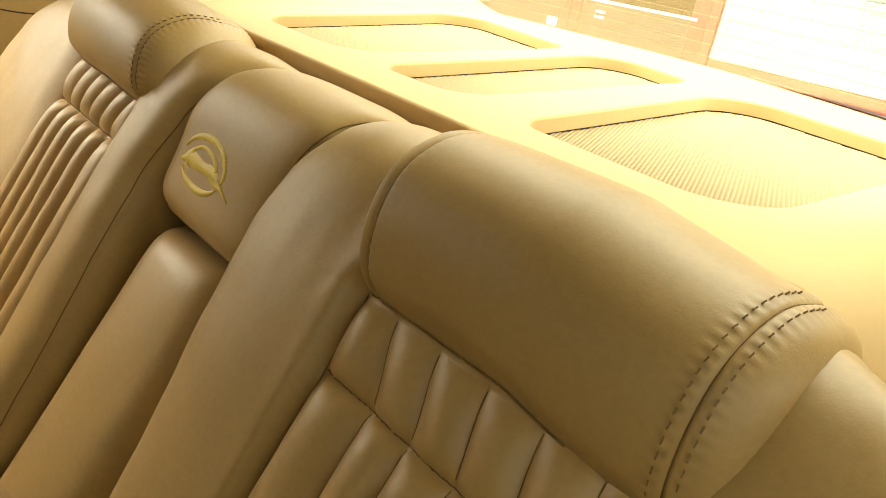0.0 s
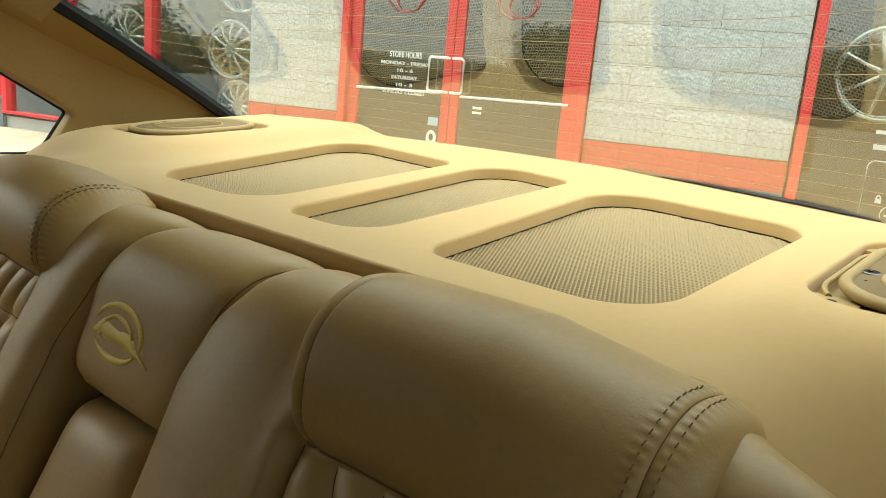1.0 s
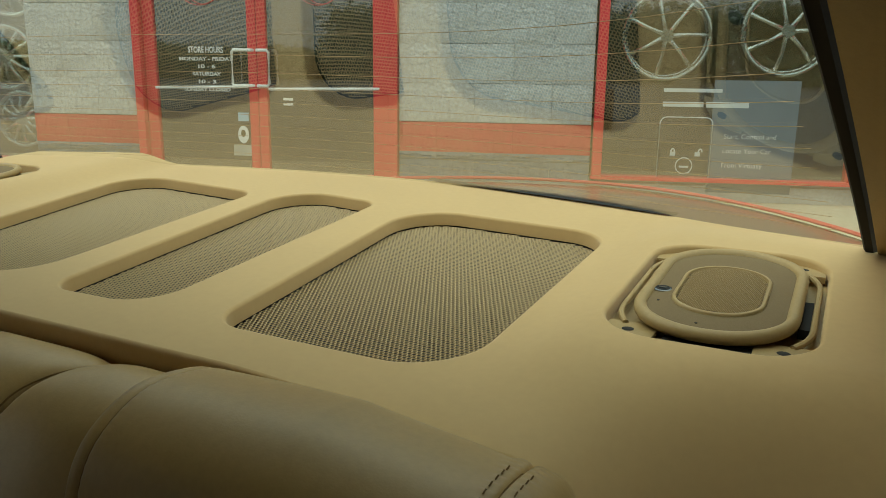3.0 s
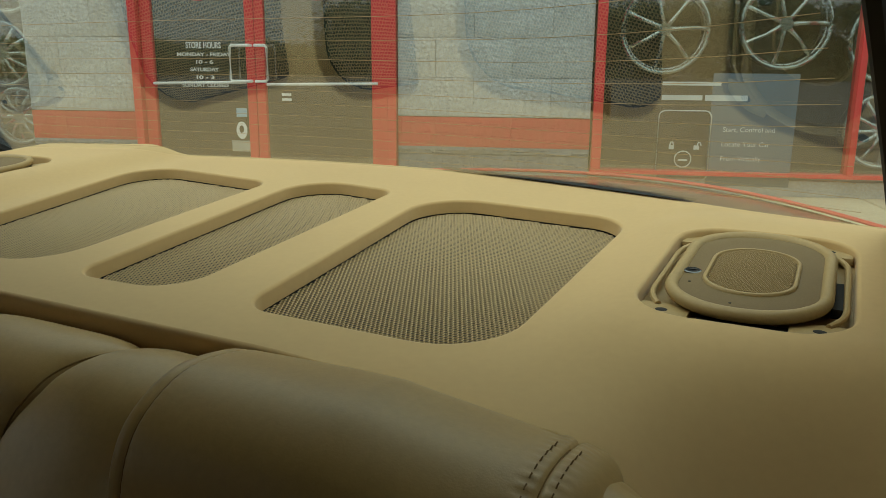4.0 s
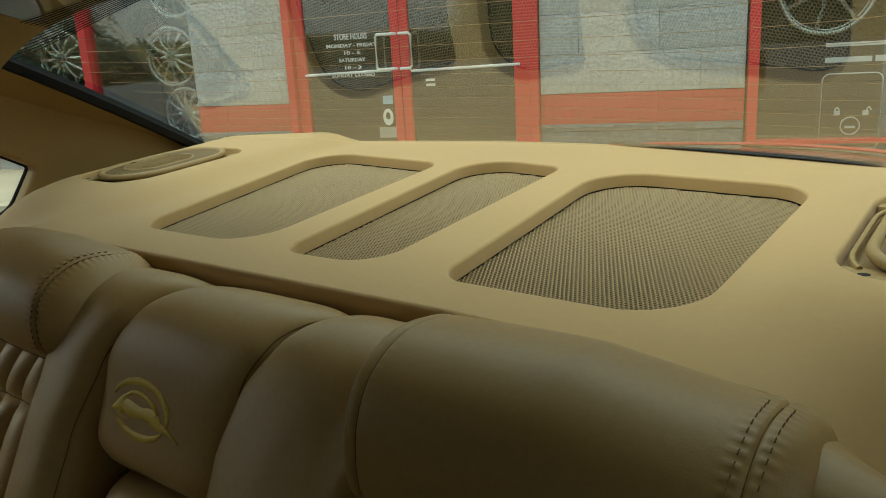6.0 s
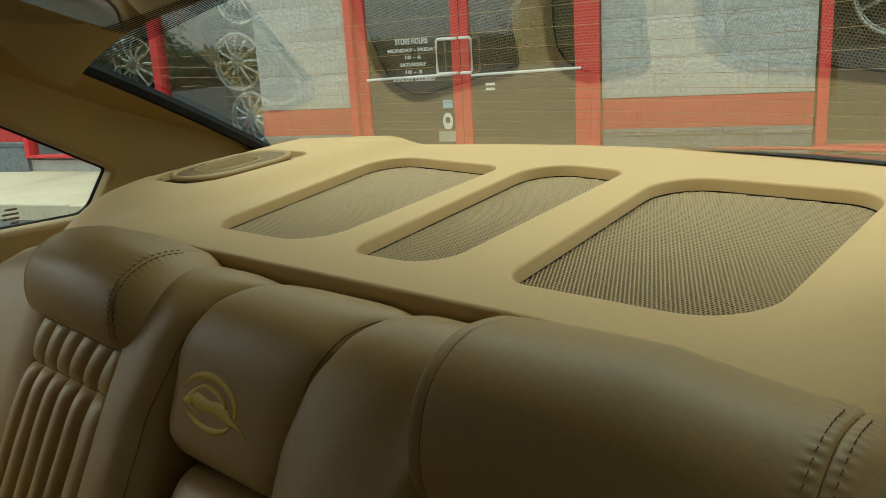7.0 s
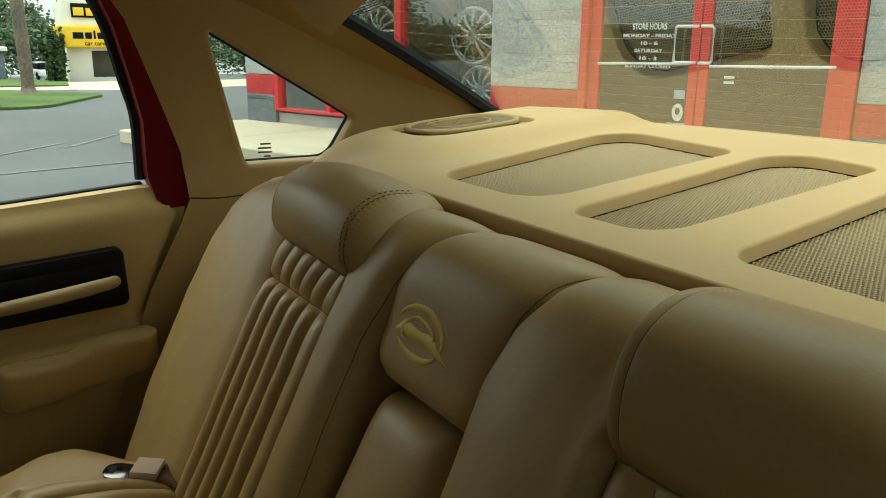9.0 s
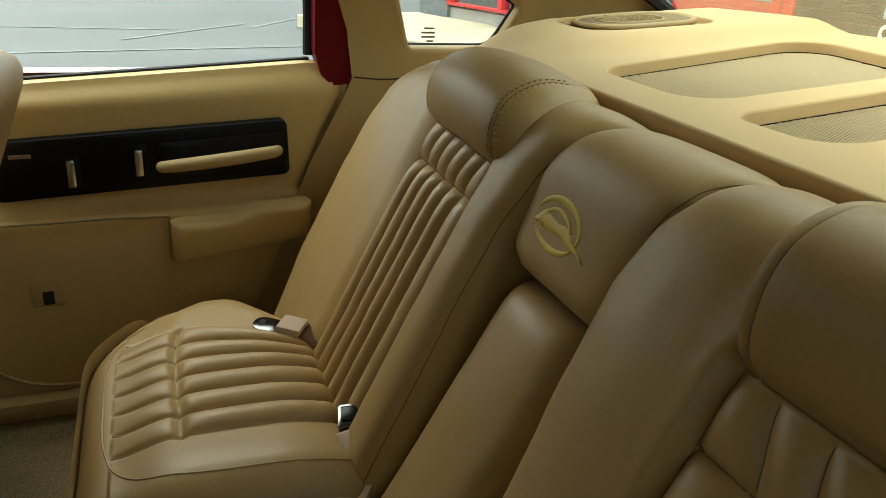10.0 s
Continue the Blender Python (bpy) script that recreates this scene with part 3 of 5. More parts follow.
seat = thing("rear_bench", "pleated tan leather rear bench with folded centre armrest", "car seat", at=(0, -0.3, 0.3))
for sgn in (-1, 1):
    s = SIDES[sgn]
    grid = back_grid(sgn)
    hold = sheet("backrest", len(grid[0]) - 1, len(grid) - 1, lambda u, v: grid[round(v * (len(grid) - 1))][round(u * (len(grid[0]) - 1))], LEATHER, seat, flip=sgn < 0, angle=80)

    def seam(pts, r=0.0008, lift=0.0002):
        tube("seam", [on_back(sgn * x, q, back_rise(sgn, x, q) + lift) for x, q in pts], r, THREAD, hold, sides=5)

    for k in range(1, CELLS):
        seam([(cell_edges(s, q)[k], q) for q in np.linspace(0.50, s["cross"] - 0.002, 60)], 0.0004)
        seam([(cell_edges(s, q)[k], q) for q in np.linspace(s["cross"] + 0.004, s["top"] - 0.003, 16)], 0.0004)
    for x in (s["inner"], s["outer"]):
        seam([(x, q) for q in np.linspace(0.50, s["top"] - 0.001, 80)], 0.0006)
    seam([(x, s["cross"]) for x in np.linspace(s["inner"], s["outer"], 90)], 0.0006)
    seam([(s["xi"](q) + 0.0012, q) for q in np.linspace(0.52, 0.925, 70)], 0.0006, 0.0002)
    # the outer flank that turns back to the car's side
    sheet("flank", 8, 60, lambda u, v: (lambda h, p: (p[0] + sgn * 0.012 * math.sin(u * 1.5), p[1] + 0.07 * u, p[2] - 0.02 * u))(H_LO + (H_HI - H_LO) * 0.97 * v, on_back(sgn * XO(H_LO + (H_HI - H_LO) * 0.97 * v), H_LO + (H_HI - H_LO) * 0.97 * v, -0.050)), LEATHER, seat, flip=sgn < 0, angle=80)


def centre_span(h):
    """Left and right edge of the centre panel."""
    return -SIDES[-1]["xi"](h) - 0.003, SIDES[1]["xi"](h) + 0.003


def centre_rise(x, h):
    a, b = centre_span(h)
    edge = min(x - a, b - x)
    low = ease(0.80, 0.905, h)
    d = -0.026 + 0.030 * low + 0.018 * (1 - math.exp(-max(edge, 0) / 0.014)) * (1 - 0.6 * low)
    d -= 0.02 * math.exp(-max(h - 0.787 - 0.02 * math.exp(-max(edge, 0) / 0.012), 0) / 0.007) + 0.006 * low * math.exp(-max(edge, 0) / 0.003)
    return d + 0.0010 * noise.noise((x * 18, h * 12, 9.0))


sheet("centre_panel", 60, 80, lambda u, v: (lambda h: (lambda x: on_back(x, h, centre_rise(x, h)))(centre_span(h)[0] + (centre_span(h)[1] - centre_span(h)[0]) * u))(0.787 + (H_HI - 0.787) * v), LEATHER, seat, "smooth tan leather centre panel", angle=80)
# sheet behind the armrest, the gap's shade put into its dark colour
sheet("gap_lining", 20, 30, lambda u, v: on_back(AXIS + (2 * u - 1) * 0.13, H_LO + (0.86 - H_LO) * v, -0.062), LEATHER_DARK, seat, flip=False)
for e in (0, 1):
    tube("seam", [on_back(centre_span(q)[e] + (0.0035, -0.0035)[e], q, centre_rise(centre_span(q)[e] + (0.0035, -0.0035)[e], q)) for q in np.linspace(0.86, H_HI - 0.06, 40)], 0.0007, THREAD, seat, sides=5)


def armrest_rise(u, v):
    """Folded-up armrest: a padded block with rounded sides and top."""
    x = 2 * u - 1
    side = 1 - abs(x) ** 8
    top = max(0.0, 1 - max(0.0, (v - 0.84) / 0.16) ** 5)
    h = 0.44 + (0.784 - 0.44) * v
    d = -0.075 + (0.050 + 0.018 * (1 - v)) * side ** 0.5 * top ** 0.5 + 0.008 * (1 - x * x)
    d += 0.0010 * noise.noise((x * 2, h * 14, 4.0))
    return on_back(AXIS - 0.002 + x * (0.0715 + 0.006 * (1 - v)), h, d)


sheet("armrest", 60, 70, armrest_rise, LEATHER, seat, "folded-up padded leather armrest", angle=80)

# head pads: the end towards the car's right has a wide double-stitched end panel, the other a narrow ruched welt
PAD = spline([(-0.060, 0.834), (-0.076, 0.858), (-0.075, 0.895), (-0.060, 0.924), (-0.028, 0.941), (0.008, 0.940), (0.036, 0.930), (0.050, 0.905), (0.042, 0.865), (0.0, 0.834), (-0.035, 0.826), (-0.060, 0.834)], 225)[:-1]
PAD_U = np.arange(225)
PAD_Y, PAD_Z = ([p[k] for p in (*PAD, PAD[0])] for k in (0, 1))
WELT = -0.87


def pad_point(at, u, w, swell=0.0):
    """A head pad: round it by u, along it by w from -1 to 1."""
    mid, half, squeeze, JOIN = at
    y, z = float(np.interp(u % 1.0 * 224, PAD_U, PAD_Y)), float(np.interp(u % 1.0 * 224, PAD_U, PAD_Z))
    f = max(0.02, 1 - abs(w) ** ((15 if mid > 0 else 7) if w > 0 else 44)) ** 0.42
    f -= 0.045 * crease(w - JOIN, 0.012) - 0.020 * crease(w - JOIN, 0.06)
    f -= 0.045 * crease(w - WELT, 0.012)
    ruck = math.sin(u * 56 * 2 * math.pi)
    f += 0.009 * ruck * (math.exp(-((w - JOIN + 0.046) / 0.03) ** 2) + 0.8 * math.exp(-((w - JOIN - 0.046) / 0.03) ** 2)) + 0.004 * ruck * math.exp(-((w - WELT - 0.02) / 0.02) ** 2)
    f += 0.006 * noise.noise((w * 3 + mid * 20, u * 5, 2.0))
    cy, cz = -0.014, 0.880
    lean = (0.003 if mid > 0 else 0.006) * (1 - w * w) - (0.021 if mid > 0 else 0.008) * w * (w > 0)
    zz = cz + (z - cz) * (f + swell) + lean
    return (mid + half * w, (0.018 * max(0.0, w) ** 2 if mid > 0 else 0.010 * w * w) + cy + (y - cy) * (f + swell), 0.944 - (0.944 - zz) * squeeze)


for at in ((-0.264, 0.122, 0.86, 0.74), (0.3335, 0.1285, 1.0, 0.765)):
    JOIN = at[3]
    rows = sorted({*np.linspace(-1, 1, 120), *(JOIN + q for q in (-0.03, -0.02, -0.012, -0.006, -0.003, 0.0, 0.003, 0.006, 0.012, 0.02, 0.03)), *(WELT + q for q in (-0.03, -0.02, -0.012, -0.006, -0.003, 0.0, 0.003, 0.006, 0.012, 0.02, 0.03))})
    pad = sheet("head_pad", 224, len(rows) - 1, lambda u, v: pad_point(at, u, rows[round(v * (len(rows) - 1))]), LEATHER, seat, "raised tan leather head pad with double stitching", closed_u=True, flip=True, angle=80)
    verts, faces = [], []
    for side in (-0.046, 0.046) if at[0] > 0 else (-0.024, 0.024):
        for k in range(36):
            u0 = 0.84 + 0.62 * k / 36
            p = [Vector(pad_point(at, u0 + q, JOIN + side, 0.004)) for q in (0.0, 0.0088)]
            wide = Vector((0.0004, 0, 0))
            b = len(verts)
            lift = Vector((0, -0.0003, 0.0003))
            verts += [p[0] - wide, p[0] + wide, p[1] + wide, p[1] - wide, p[0] + lift * 3, p[1] + lift * 3]
            faces += [(b, b + 1, b + 4), (b + 1, b + 2, b + 5, b + 4), (b + 2, b + 3, b + 5), (b + 3, b, b + 4, b + 5)]
    tagged(raw("stitching", verts, faces, THREAD, pad), kind="stuff")
    for w in (JOIN, WELT):
        tube("seam", [pad_point(at, 0.84 + 0.62 * k / 80, w, 0.004) for k in range(81)], 0.0006, THREAD, pad, sides=5)
    tube("seam", [pad_point(at, 0.012, -0.95 + 1.70 * k / 60, 0.010) for k in range(61)], 0.0007, THREAD, pad, sides=5)


# gold emblem sewn on the centre panel, as plain shapes
def on_panel(x, h, lift=0.0015):
    x, h = EMB[0] + 1.06 * x, EMB[1] + 0.80 * h
    return on_back(x, h, centre_rise(x, h) + lift)


EMB = (-0.041, 0.837)


def sewn(name, pts, widths, parent, label=""):
    """A raised satin-stitch band on the centre panel."""
    verts, faces = [], []
    n = len(pts)
    for i in range(n):
        a, b = np.array(pts[max(i - 1, 0)], float), np.array(pts[min(i + 1, n - 1)], float)
        d = (b - a) / max(1e-9, np.linalg.norm(b - a))
        for k, rise in ((-1, -0.0006), (-0.75, 0.0008), (0, 0.0015), (0.75, 0.0008), (1, -0.0006)):
            verts.append(on_panel(pts[i][0] - d[1] * k * widths[i], pts[i][1] + d[0] * k * widths[i] * 0.9, rise))
    for i in range(n - 1):
        faces += [(i * 5 + k, (i + 1) * 5 + k, (i + 1) * 5 + k + 1, i * 5 + k + 1) for k in range(4)]
    return raw(name, verts, faces, GOLD, parent, label, 70)


def swell(n, thick, lo=0.0008, power=0.8):
    return [lo + thick * math.sin(math.pi * i / (n - 1)) ** power for i in range(n)]


R_X, R_H = 0.036, 0.0245


def arc(t0, t1, n=36):
    return [(R_X * math.cos(t), R_H * math.sin(t)) for t in np.linspace(t0, t1, n)]


def stroke(name, knots, n=24):
    """A band through knots of (across, up, half width), all in ring radii."""
    q = spline(knots, n)
    return sewn(name, [(R_X * u, R_H * v) for u, v, _ in q], [max(0.0004, R_X * w) for *_, w in q], emblem)


emblem = sewn("emblem", arc(2.86, -0.30, 44), swell(44, 0.0042, 0.0006), seat, "gold embroidered round emblem")
sewn("lower_arc", arc(3.66, 5.72, 32), swell(32, 0.0040, 0.0006), emblem)
stroke("figure", [(-0.66, 0.02, 0.158), (-0.48, -0.05, 0.243), (-0.24, -0.10, 0.231), (0.04, -0.11, 0.183), (0.34, -0.08, 0.219), (0.58, -0.18, 0.231), (0.74, -0.32, 0.158), (0.88, -0.37, 0.109)], 44)
stroke("muzzle", [(-1.00, -0.28, 0.068), (-0.84, -0.17, 0.135), (-0.68, 0.02, 0.176), (-0.56, 0.32, 0.068)], 20)
stroke("curl", [(-0.60, 0.26, 0.049), (-0.23, 0.56, 0.068), (0.16, 0.51, 0.087), (0.48, 0.30, 0.078), (0.62, 0.05, 0.030)], 30)
stroke("foreleg", [(-0.66, -0.18, 0.080), (-0.70, -0.40, 0.045), (-0.42, -0.47, 0.020)], 14)
stroke("hock", [(0.46, -0.08, 0.078), (0.60, 0.02, 0.049), (0.68, 0.14, 0.014)], 12)
stroke("tail", [(0.80, -0.36, 0.135), (1.00, -0.39, 0.095), (1.14, -0.46, 0.054), (1.46, -0.67, 0.016)], 18)

# cushion
C_IN, C_OUT = 0.075, 0.59
C_PLEAT, C_STEP, C_CROSS = 0.215, 0.0405, -0.396   # first seam, width of a pleat, cross seam


def cushion_rise(x, y):
    d = 0.0
    t = (x - C_PLEAT) / C_STEP % 1.0
    if C_PLEAT < x < C_PLEAT + C_STEP * 6:
        if y > C_CROSS:
            d = 0.0098 * (1 - abs(2 * t - 1) ** 2.0) * (1 - math.exp(-(y - C_CROSS) / 0.012))
        elif y > C_CROSS - 0.078:
            d = 0.0062 * (1 - abs(2 * t - 1) ** 2.0) * (1 - math.exp((y - C_CROSS) / 0.012)) * (1 - math.exp(-(y - C_CROSS + 0.078) / 0.02))
    else:
        d = 0.004 * bulge((x - 0.54) / 0.07) + 0.008 * bulge((x - 0.15) / 0.06)
    return d


def cushion_point(sgn, u, v):
    x = C_IN + (C_OUT - C_IN) * u
    side = max(0.0, abs(2 * u - 1) - 0.70) / 0.30
    top = 0.544 - 0.060 * side ** 2.5 + 0.01 * bulge((v - 0.6) / 0.5)
    s = v * 0.62
    if s < 0.20:                                   # front face
        y, z = -0.505 - 0.012 * math.sin(s / 0.2 * math.pi), 0.335 + s
        z = z + (top - 0.544) * (s / 0.2)
    elif s < 0.26:                                 # rolled edge
        a = (s - 0.20) / 0.06 * math.pi / 2
        y, z = -0.505 + 0.038 * (1 - math.cos(a)), top - 0.013 - 0.04 + 0.04 * math.sin(a)
    else:
        y = -0.467 + (s - 0.26)
        z = top - 0.013 + 0.015 * ease(-0.467, -0.40, y) - 0.03 * ease(-0.30, -0.12, y) - 0.022 * ease(-0.232, -0.196, y)
        z += cushion_rise(x, y)
        z -= 0.0045 * math.exp(-((y - C_CROSS) / 0.006) ** 2) * ease(C_PLEAT - 0.012, C_PLEAT, x) * ease(C_PLEAT + 6 * C_STEP + 0.012, C_PLEAT + 6 * C_STEP, x)
        z -= 0.0022 * sum(math.exp(-((x - C_PLEAT - C_STEP * k) / 0.0035) ** 2) for k in range(7)) * ease(C_CROSS - 0.085, C_CROSS - 0.06, y)
    x -= 0.10 * ease(0.30, 0.59, x) * ease(-0.38, -0.19, y)
    front = 0.088 * ease(0.36, 0.60, x) ** 2 * ease(-0.15, -0.48, y)
    return (sgn * x, y + 0.012 + front, z)


cushion = seat
for sgn in (-1, 1):
    seat_pad = sheet("seat_pad", 300, 290, lambda u, v: cushion_point(sgn, u, v), LEATHER, cushion, flip=sgn < 0, angle=80)
    welt = spline([(0.135, 0.98), (0.135, 0.70), (0.142, 0.52), (0.17, 0.44), (0.24, 0.405), (0.34, 0.40), (0.44, 0.40), (0.52, 0.42), (0.56, 0.48), (0.572, 0.60)], 70)
    tube("welt", [Vector(cushion_point(sgn, (x - C_IN) / (C_OUT - C_IN), v)) + Vector((0, 0, 0.0002)) for x, v in welt], 0.0011, LEATHER, seat_pad, sides=6)
    v_cross = (C_CROSS + 0.467 + 0.26) / 0.62
    for k in range(7):
        x = C_PLEAT + C_STEP * k
        for v0, v1 in ((v_cross - 0.115, v_cross - 0.008), (v_cross + 0.008, 0.95)):
            tube("seam", [Vector(cushion_point(sgn, (x - C_IN) / (C_OUT - C_IN), v0 + (v1 - v0) * i / 24)) + Vector((0, 0, -0.0001)) for i in range(25)], 0.0005, THREAD, seat_pad, sides=5)
    tube("seam", [Vector(cushion_point(sgn, (C_PLEAT + 6 * C_STEP * i / 40 - C_IN) / (C_OUT - C_IN), v_cross)) for i in range(41)], 0.0006, THREAD, seat_pad, sides=5)
sheet("centre_pad", 24, 60, lambda u, v: (lambda p: (-0.085 + 0.17 * u, p[1], p[2] - 0.012 + 0.014 * (1 - (2 * u - 1) ** 4)))(cushion_point(1, 0.14, v)), LEATHER, cushion, angle=80)
# block under the cushion, darkened the same way for shade
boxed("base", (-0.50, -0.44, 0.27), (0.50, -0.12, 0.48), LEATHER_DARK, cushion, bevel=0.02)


# seat belt ends lying on the cushion
def belt_end(m, tongue):
    b = thing("seat_belt_buckle" if not tongue else "seat_belt_tongue", "chrome seat belt " + ("tongue with a beige plastic grip " if tongue else "buckle on beige webbing between cushion and backrest"), "seat belt")
    if tongue:
        boxed("grip", (0.0, -0.019, 0.002), (0.034, 0.019, 0.017), WEB, b, "beige plastic grip", bevel=0.003)
        ring_loft("plate", [(0.021, 0.018, 0.003), (0.021, 0.018, 0.0056), (0.0198, 0.0168, 0.0061)], 28, 2.6, (-0.016, 0, 0), 0, STEEL, b, "chrome latch plate")
        ring_loft("slot", [(0.004, 0.009, 0.0062), (0.0035, 0.0085, 0.0064)], 16, 3, (-0.026, 0, 0), 0, DARK_HOLE, b)
        sheet("webbing", 14, 3, lambda u, v: (0.034 + 0.075 * u, -0.02 + 0.04 * v, 0.010 - 0.006 * math.sin(u * 3) - 0.02 * u), BROWN_WEB, b, back=0.0015)
    else:
        boxed("case", (-0.017, -0.013, 0.0), (0.020, 0.013, 0.015), STEEL, b, "chrome buckle case", bevel=0.004)
        boxed("button", (-0.010, -0.009, 0.0146), (0.012, 0.009, 0.0165), BLACK, b, bevel=0.002)
        sheet("webbing", 24, 3, lambda u, v: (0.024 + 0.105 * u, -0.017 + 0.034 * v + 0.008 * math.sin(u * 5), 0.009 + 0.006 * math.sin(u * 7 + 2 * v) - 0.028 * u), WEB, b, back=0.0015)
    b.matrix_world = m
    return b


belt_end(pose(-0.432, -0.246, 0.552, 0, 6, 60), True)
belt_end(pose(-0.196, -0.203, 0.552, 8, 10, -12), False)
# ---- the car: rear door, seen from inside ----
door = thing("car_door", "tan rear door panel with black switch bezel and armrest", "car door", at=(-0.74, -0.4, 0.3))
rear_edge = curve1([0.30, 0.44, 0.52, 0.65, 0.73, 0.82, 0.88], [-0.255, -0.222, -0.19, -0.144, -0.111, -0.074, -0.066])


def door_x(y, z):
    x = -0.742
    x += 0.020 * ease(0.66, 0.625, z) - 0.008 * ease(0.58, 0.45, z)          # padded lower half
    x += 0.006 * math.exp(-((z - 0.632) / 0.010) ** 2)
    x -= 0.022 * ease(0.80, 0.862, z) ** 2                                   # top turns out to the glass
    x -= 0.03 * ease(0.03, 0.0, rear_edge(z) - y)
    return x


sheet("panel", 60, 70, lambda u, v: (lambda z: (lambda y: (door_x(y, z), y, z))(-1.02 + (rear_edge(z) + 1.02) * u))(0.33 + 0.53 * v), DOOR_TRIM, door, "tan leather-grain door panel", flip=True, angle=70)
sheet("sill_roll", 40, 8, lambda u, v: (-0.764 - 0.030 * math.sin(v * 1.57), -1.02 + (0.95) * u, 0.858 + 0.004 * math.sin(v * 3.1)), DOOR_TRIM, door, flip=True)
boxed("window_seal", (-0.800, -1.05, 0.856), (-0.784, -0.135, 0.866), RUBBER, door, "black rubber window seal", bevel=0.003)
boxed("kick_strip", (-0.75, -1.02, 0.30), (-0.70, -0.26, 0.335), TRIM, door, bevel=0.012)
bezel_loop = rounded(((-0.618, 0.670), (-0.180, 0.686), (-0.184, 0.778), (-0.606, 0.762)), (0.012, 0.012, 0.012, 0.012), 5)


def plate(name, loop, x0, x1, material, parent, label="", inset=0.003):
    """A plate in the door's plane with softened edges."""
    n = len(loop)
    rows = [(0, x0), (0, x1 - inset), (inset * 0.35, x1 - inset * 0.3), (inset, x1)]
    verts = [(x, *(p - d * off)) for off, x in rows for p, d in loop]
    faces = [(j * n + i, (j + 1) * n + i, (j + 1) * n + (i + 1) % n, j * n + (i + 1) % n)[::-1] for j in range(3) for i in range(n)]
    faces.append(tuple(range(3 * n, 4 * n)))
    return raw(name, verts, faces, material, parent, label, 30)


bezel = plate("bezel", bezel_loop, -0.745, -0.722, BLACK, door, "gloss black switch bezel")
plate("recess", rounded(((-0.390, 0.690), (-0.190, 0.696), (-0.190, 0.760), (-0.386, 0.752)), (0.01,) * 4, 4), -0.7215, -0.7205, BLACK, bezel)
# handle and collars take the darker trim colour to carry their shade
handle = tube("pull_handle", spline([(-0.706, -0.380, 0.7175), (-0.697, -0.370, 0.7185), (-0.690, -0.29, 0.7260), (-0.696, -0.212, 0.7325), (-0.706, -0.204, 0.7330)], 30), [0.0066, 0.0074] + [0.0080 + 0.0026 * math.sin(math.pi * i / 25) for i in range(26)] + [0.0076, 0.0068], TRIM, door, "tan padded pull handle", sides=14)
for yy, zz in ((-0.356, 0.7200), (-0.222, 0.7315)):
    tube("collar", [(-0.6945, yy - 0.002, zz), (-0.6945, yy + 0.002, zz)], 0.0090, TRIM, handle, sides=14)
for yy, zz, name in ((-0.508, 0.711, "door_lock"), (-0.412, 0.722, "window_switch")):
    plate("switch_well", rounded(((yy - 0.014, zz - 0.030), (yy + 0.014, zz - 0.028), (yy + 0.014, zz + 0.030), (yy - 0.014, zz + 0.028)), (0.005,) * 4, 3), -0.7222, -0.7205, BLACK, bezel)
    boxed(name, (-0.722, yy - 0.006, zz - 0.021), (-0.711, yy + 0.006, zz + 0.021), CHROME, bezel, "chrome lever", bevel=0.003)
boxed("emblem_bar", (-0.7215, -0.590, 0.737), (-0.7195, -0.560, 0.743), LEATHER_DARK, bezel, bevel=0.0008)


def armrest_pt(u, v):
    """Armrest: a padded ledge with a dip for the hand."""
    t = 2 * math.pi * v
    y = -0.374 + 0.226 * u
    end = max(0.05, 1 - abs(2 * u - 1) ** 12) ** 0.5
    top = 0.628 + 0.016 * ease(-0.285, -0.235, y)
    low = 0.553 + 0.03 * u
    c, s = math.cos(t), math.sin(t)
    k = 5
    xx = math.copysign(abs(c) ** (2 / k), c)
    zz = math.copysign(abs(s) ** (2 / k), s)
    wide = 0.040 * end
    return (-0.720 + wide * xx + 0.006 * zz, y, (top + low) / 2 + (top - low) / 2 * zz * (0.85 + 0.15 * end))


sheet("armrest", 50, 40, armrest_pt, DOOR_TRIM, door, "tan padded armrest", angle=60)
boxed("courtesy_lamp", (-0.735, -0.588, 0.494), (-0.722, -0.540, 0.536), TRIM, door, "small lamp in a tan frame", bevel=0.003)
boxed("lamp_lens", (-0.7225, -0.572, 0.498), (-0.7195, -0.556, 0.520), DARK_HOLE, door, bevel=0.001)
tube("seam", [(door_x(y, z) + 0.0006, y, z) for y, z in spline([(-0.66, 0.636), (-0.55, 0.634), (-0.46, 0.634), (-0.374, 0.630)], 30)], 0.0016, LEATHER_DARK, door, sides=5)
tube("pocket_edge", [(door_x(y, z) + 0.001, y, z) for y, z in spline([(-0.70, 0.60), (-0.69, 0.45), (-0.66, 0.39), (-0.60, 0.352), (-0.50, 0.342), (-0.30, 0.342)], 50)], 0.004, TRIM, door, sides=6)
# black tube added in place of the dark gap between door and seat
tube("edge_seal", [(-0.752, rear_edge(z) + 0.004, z) for z in np.linspace(0.36, 0.825, 40)], 0.0055, RUBBER, door, "black tube standing in for the dark gap behind the door", sides=6)
# painted rear corner of the door frame, dark red
red = [(-0.197, 1.170), (-0.171, 1.107), (-0.150, 1.03), (-0.134, 0.965), (-0.133, 0.880), (-0.122, 0.842), (-0.105, 0.826), (-0.078, 0.828), (-0.066, 0.86), (-0.072, 0.916), (-0.099, 0.989), (-0.135, 1.08), (-0.165, 1.170)]
verts = [(-0.790 + 0.05 * ease(0.9, 1.17, z), y, z) for y, z in red] + [(-0.748 + 0.05 * ease(0.9, 1.17, z), y, z) for y, z in red]
n = len(red)
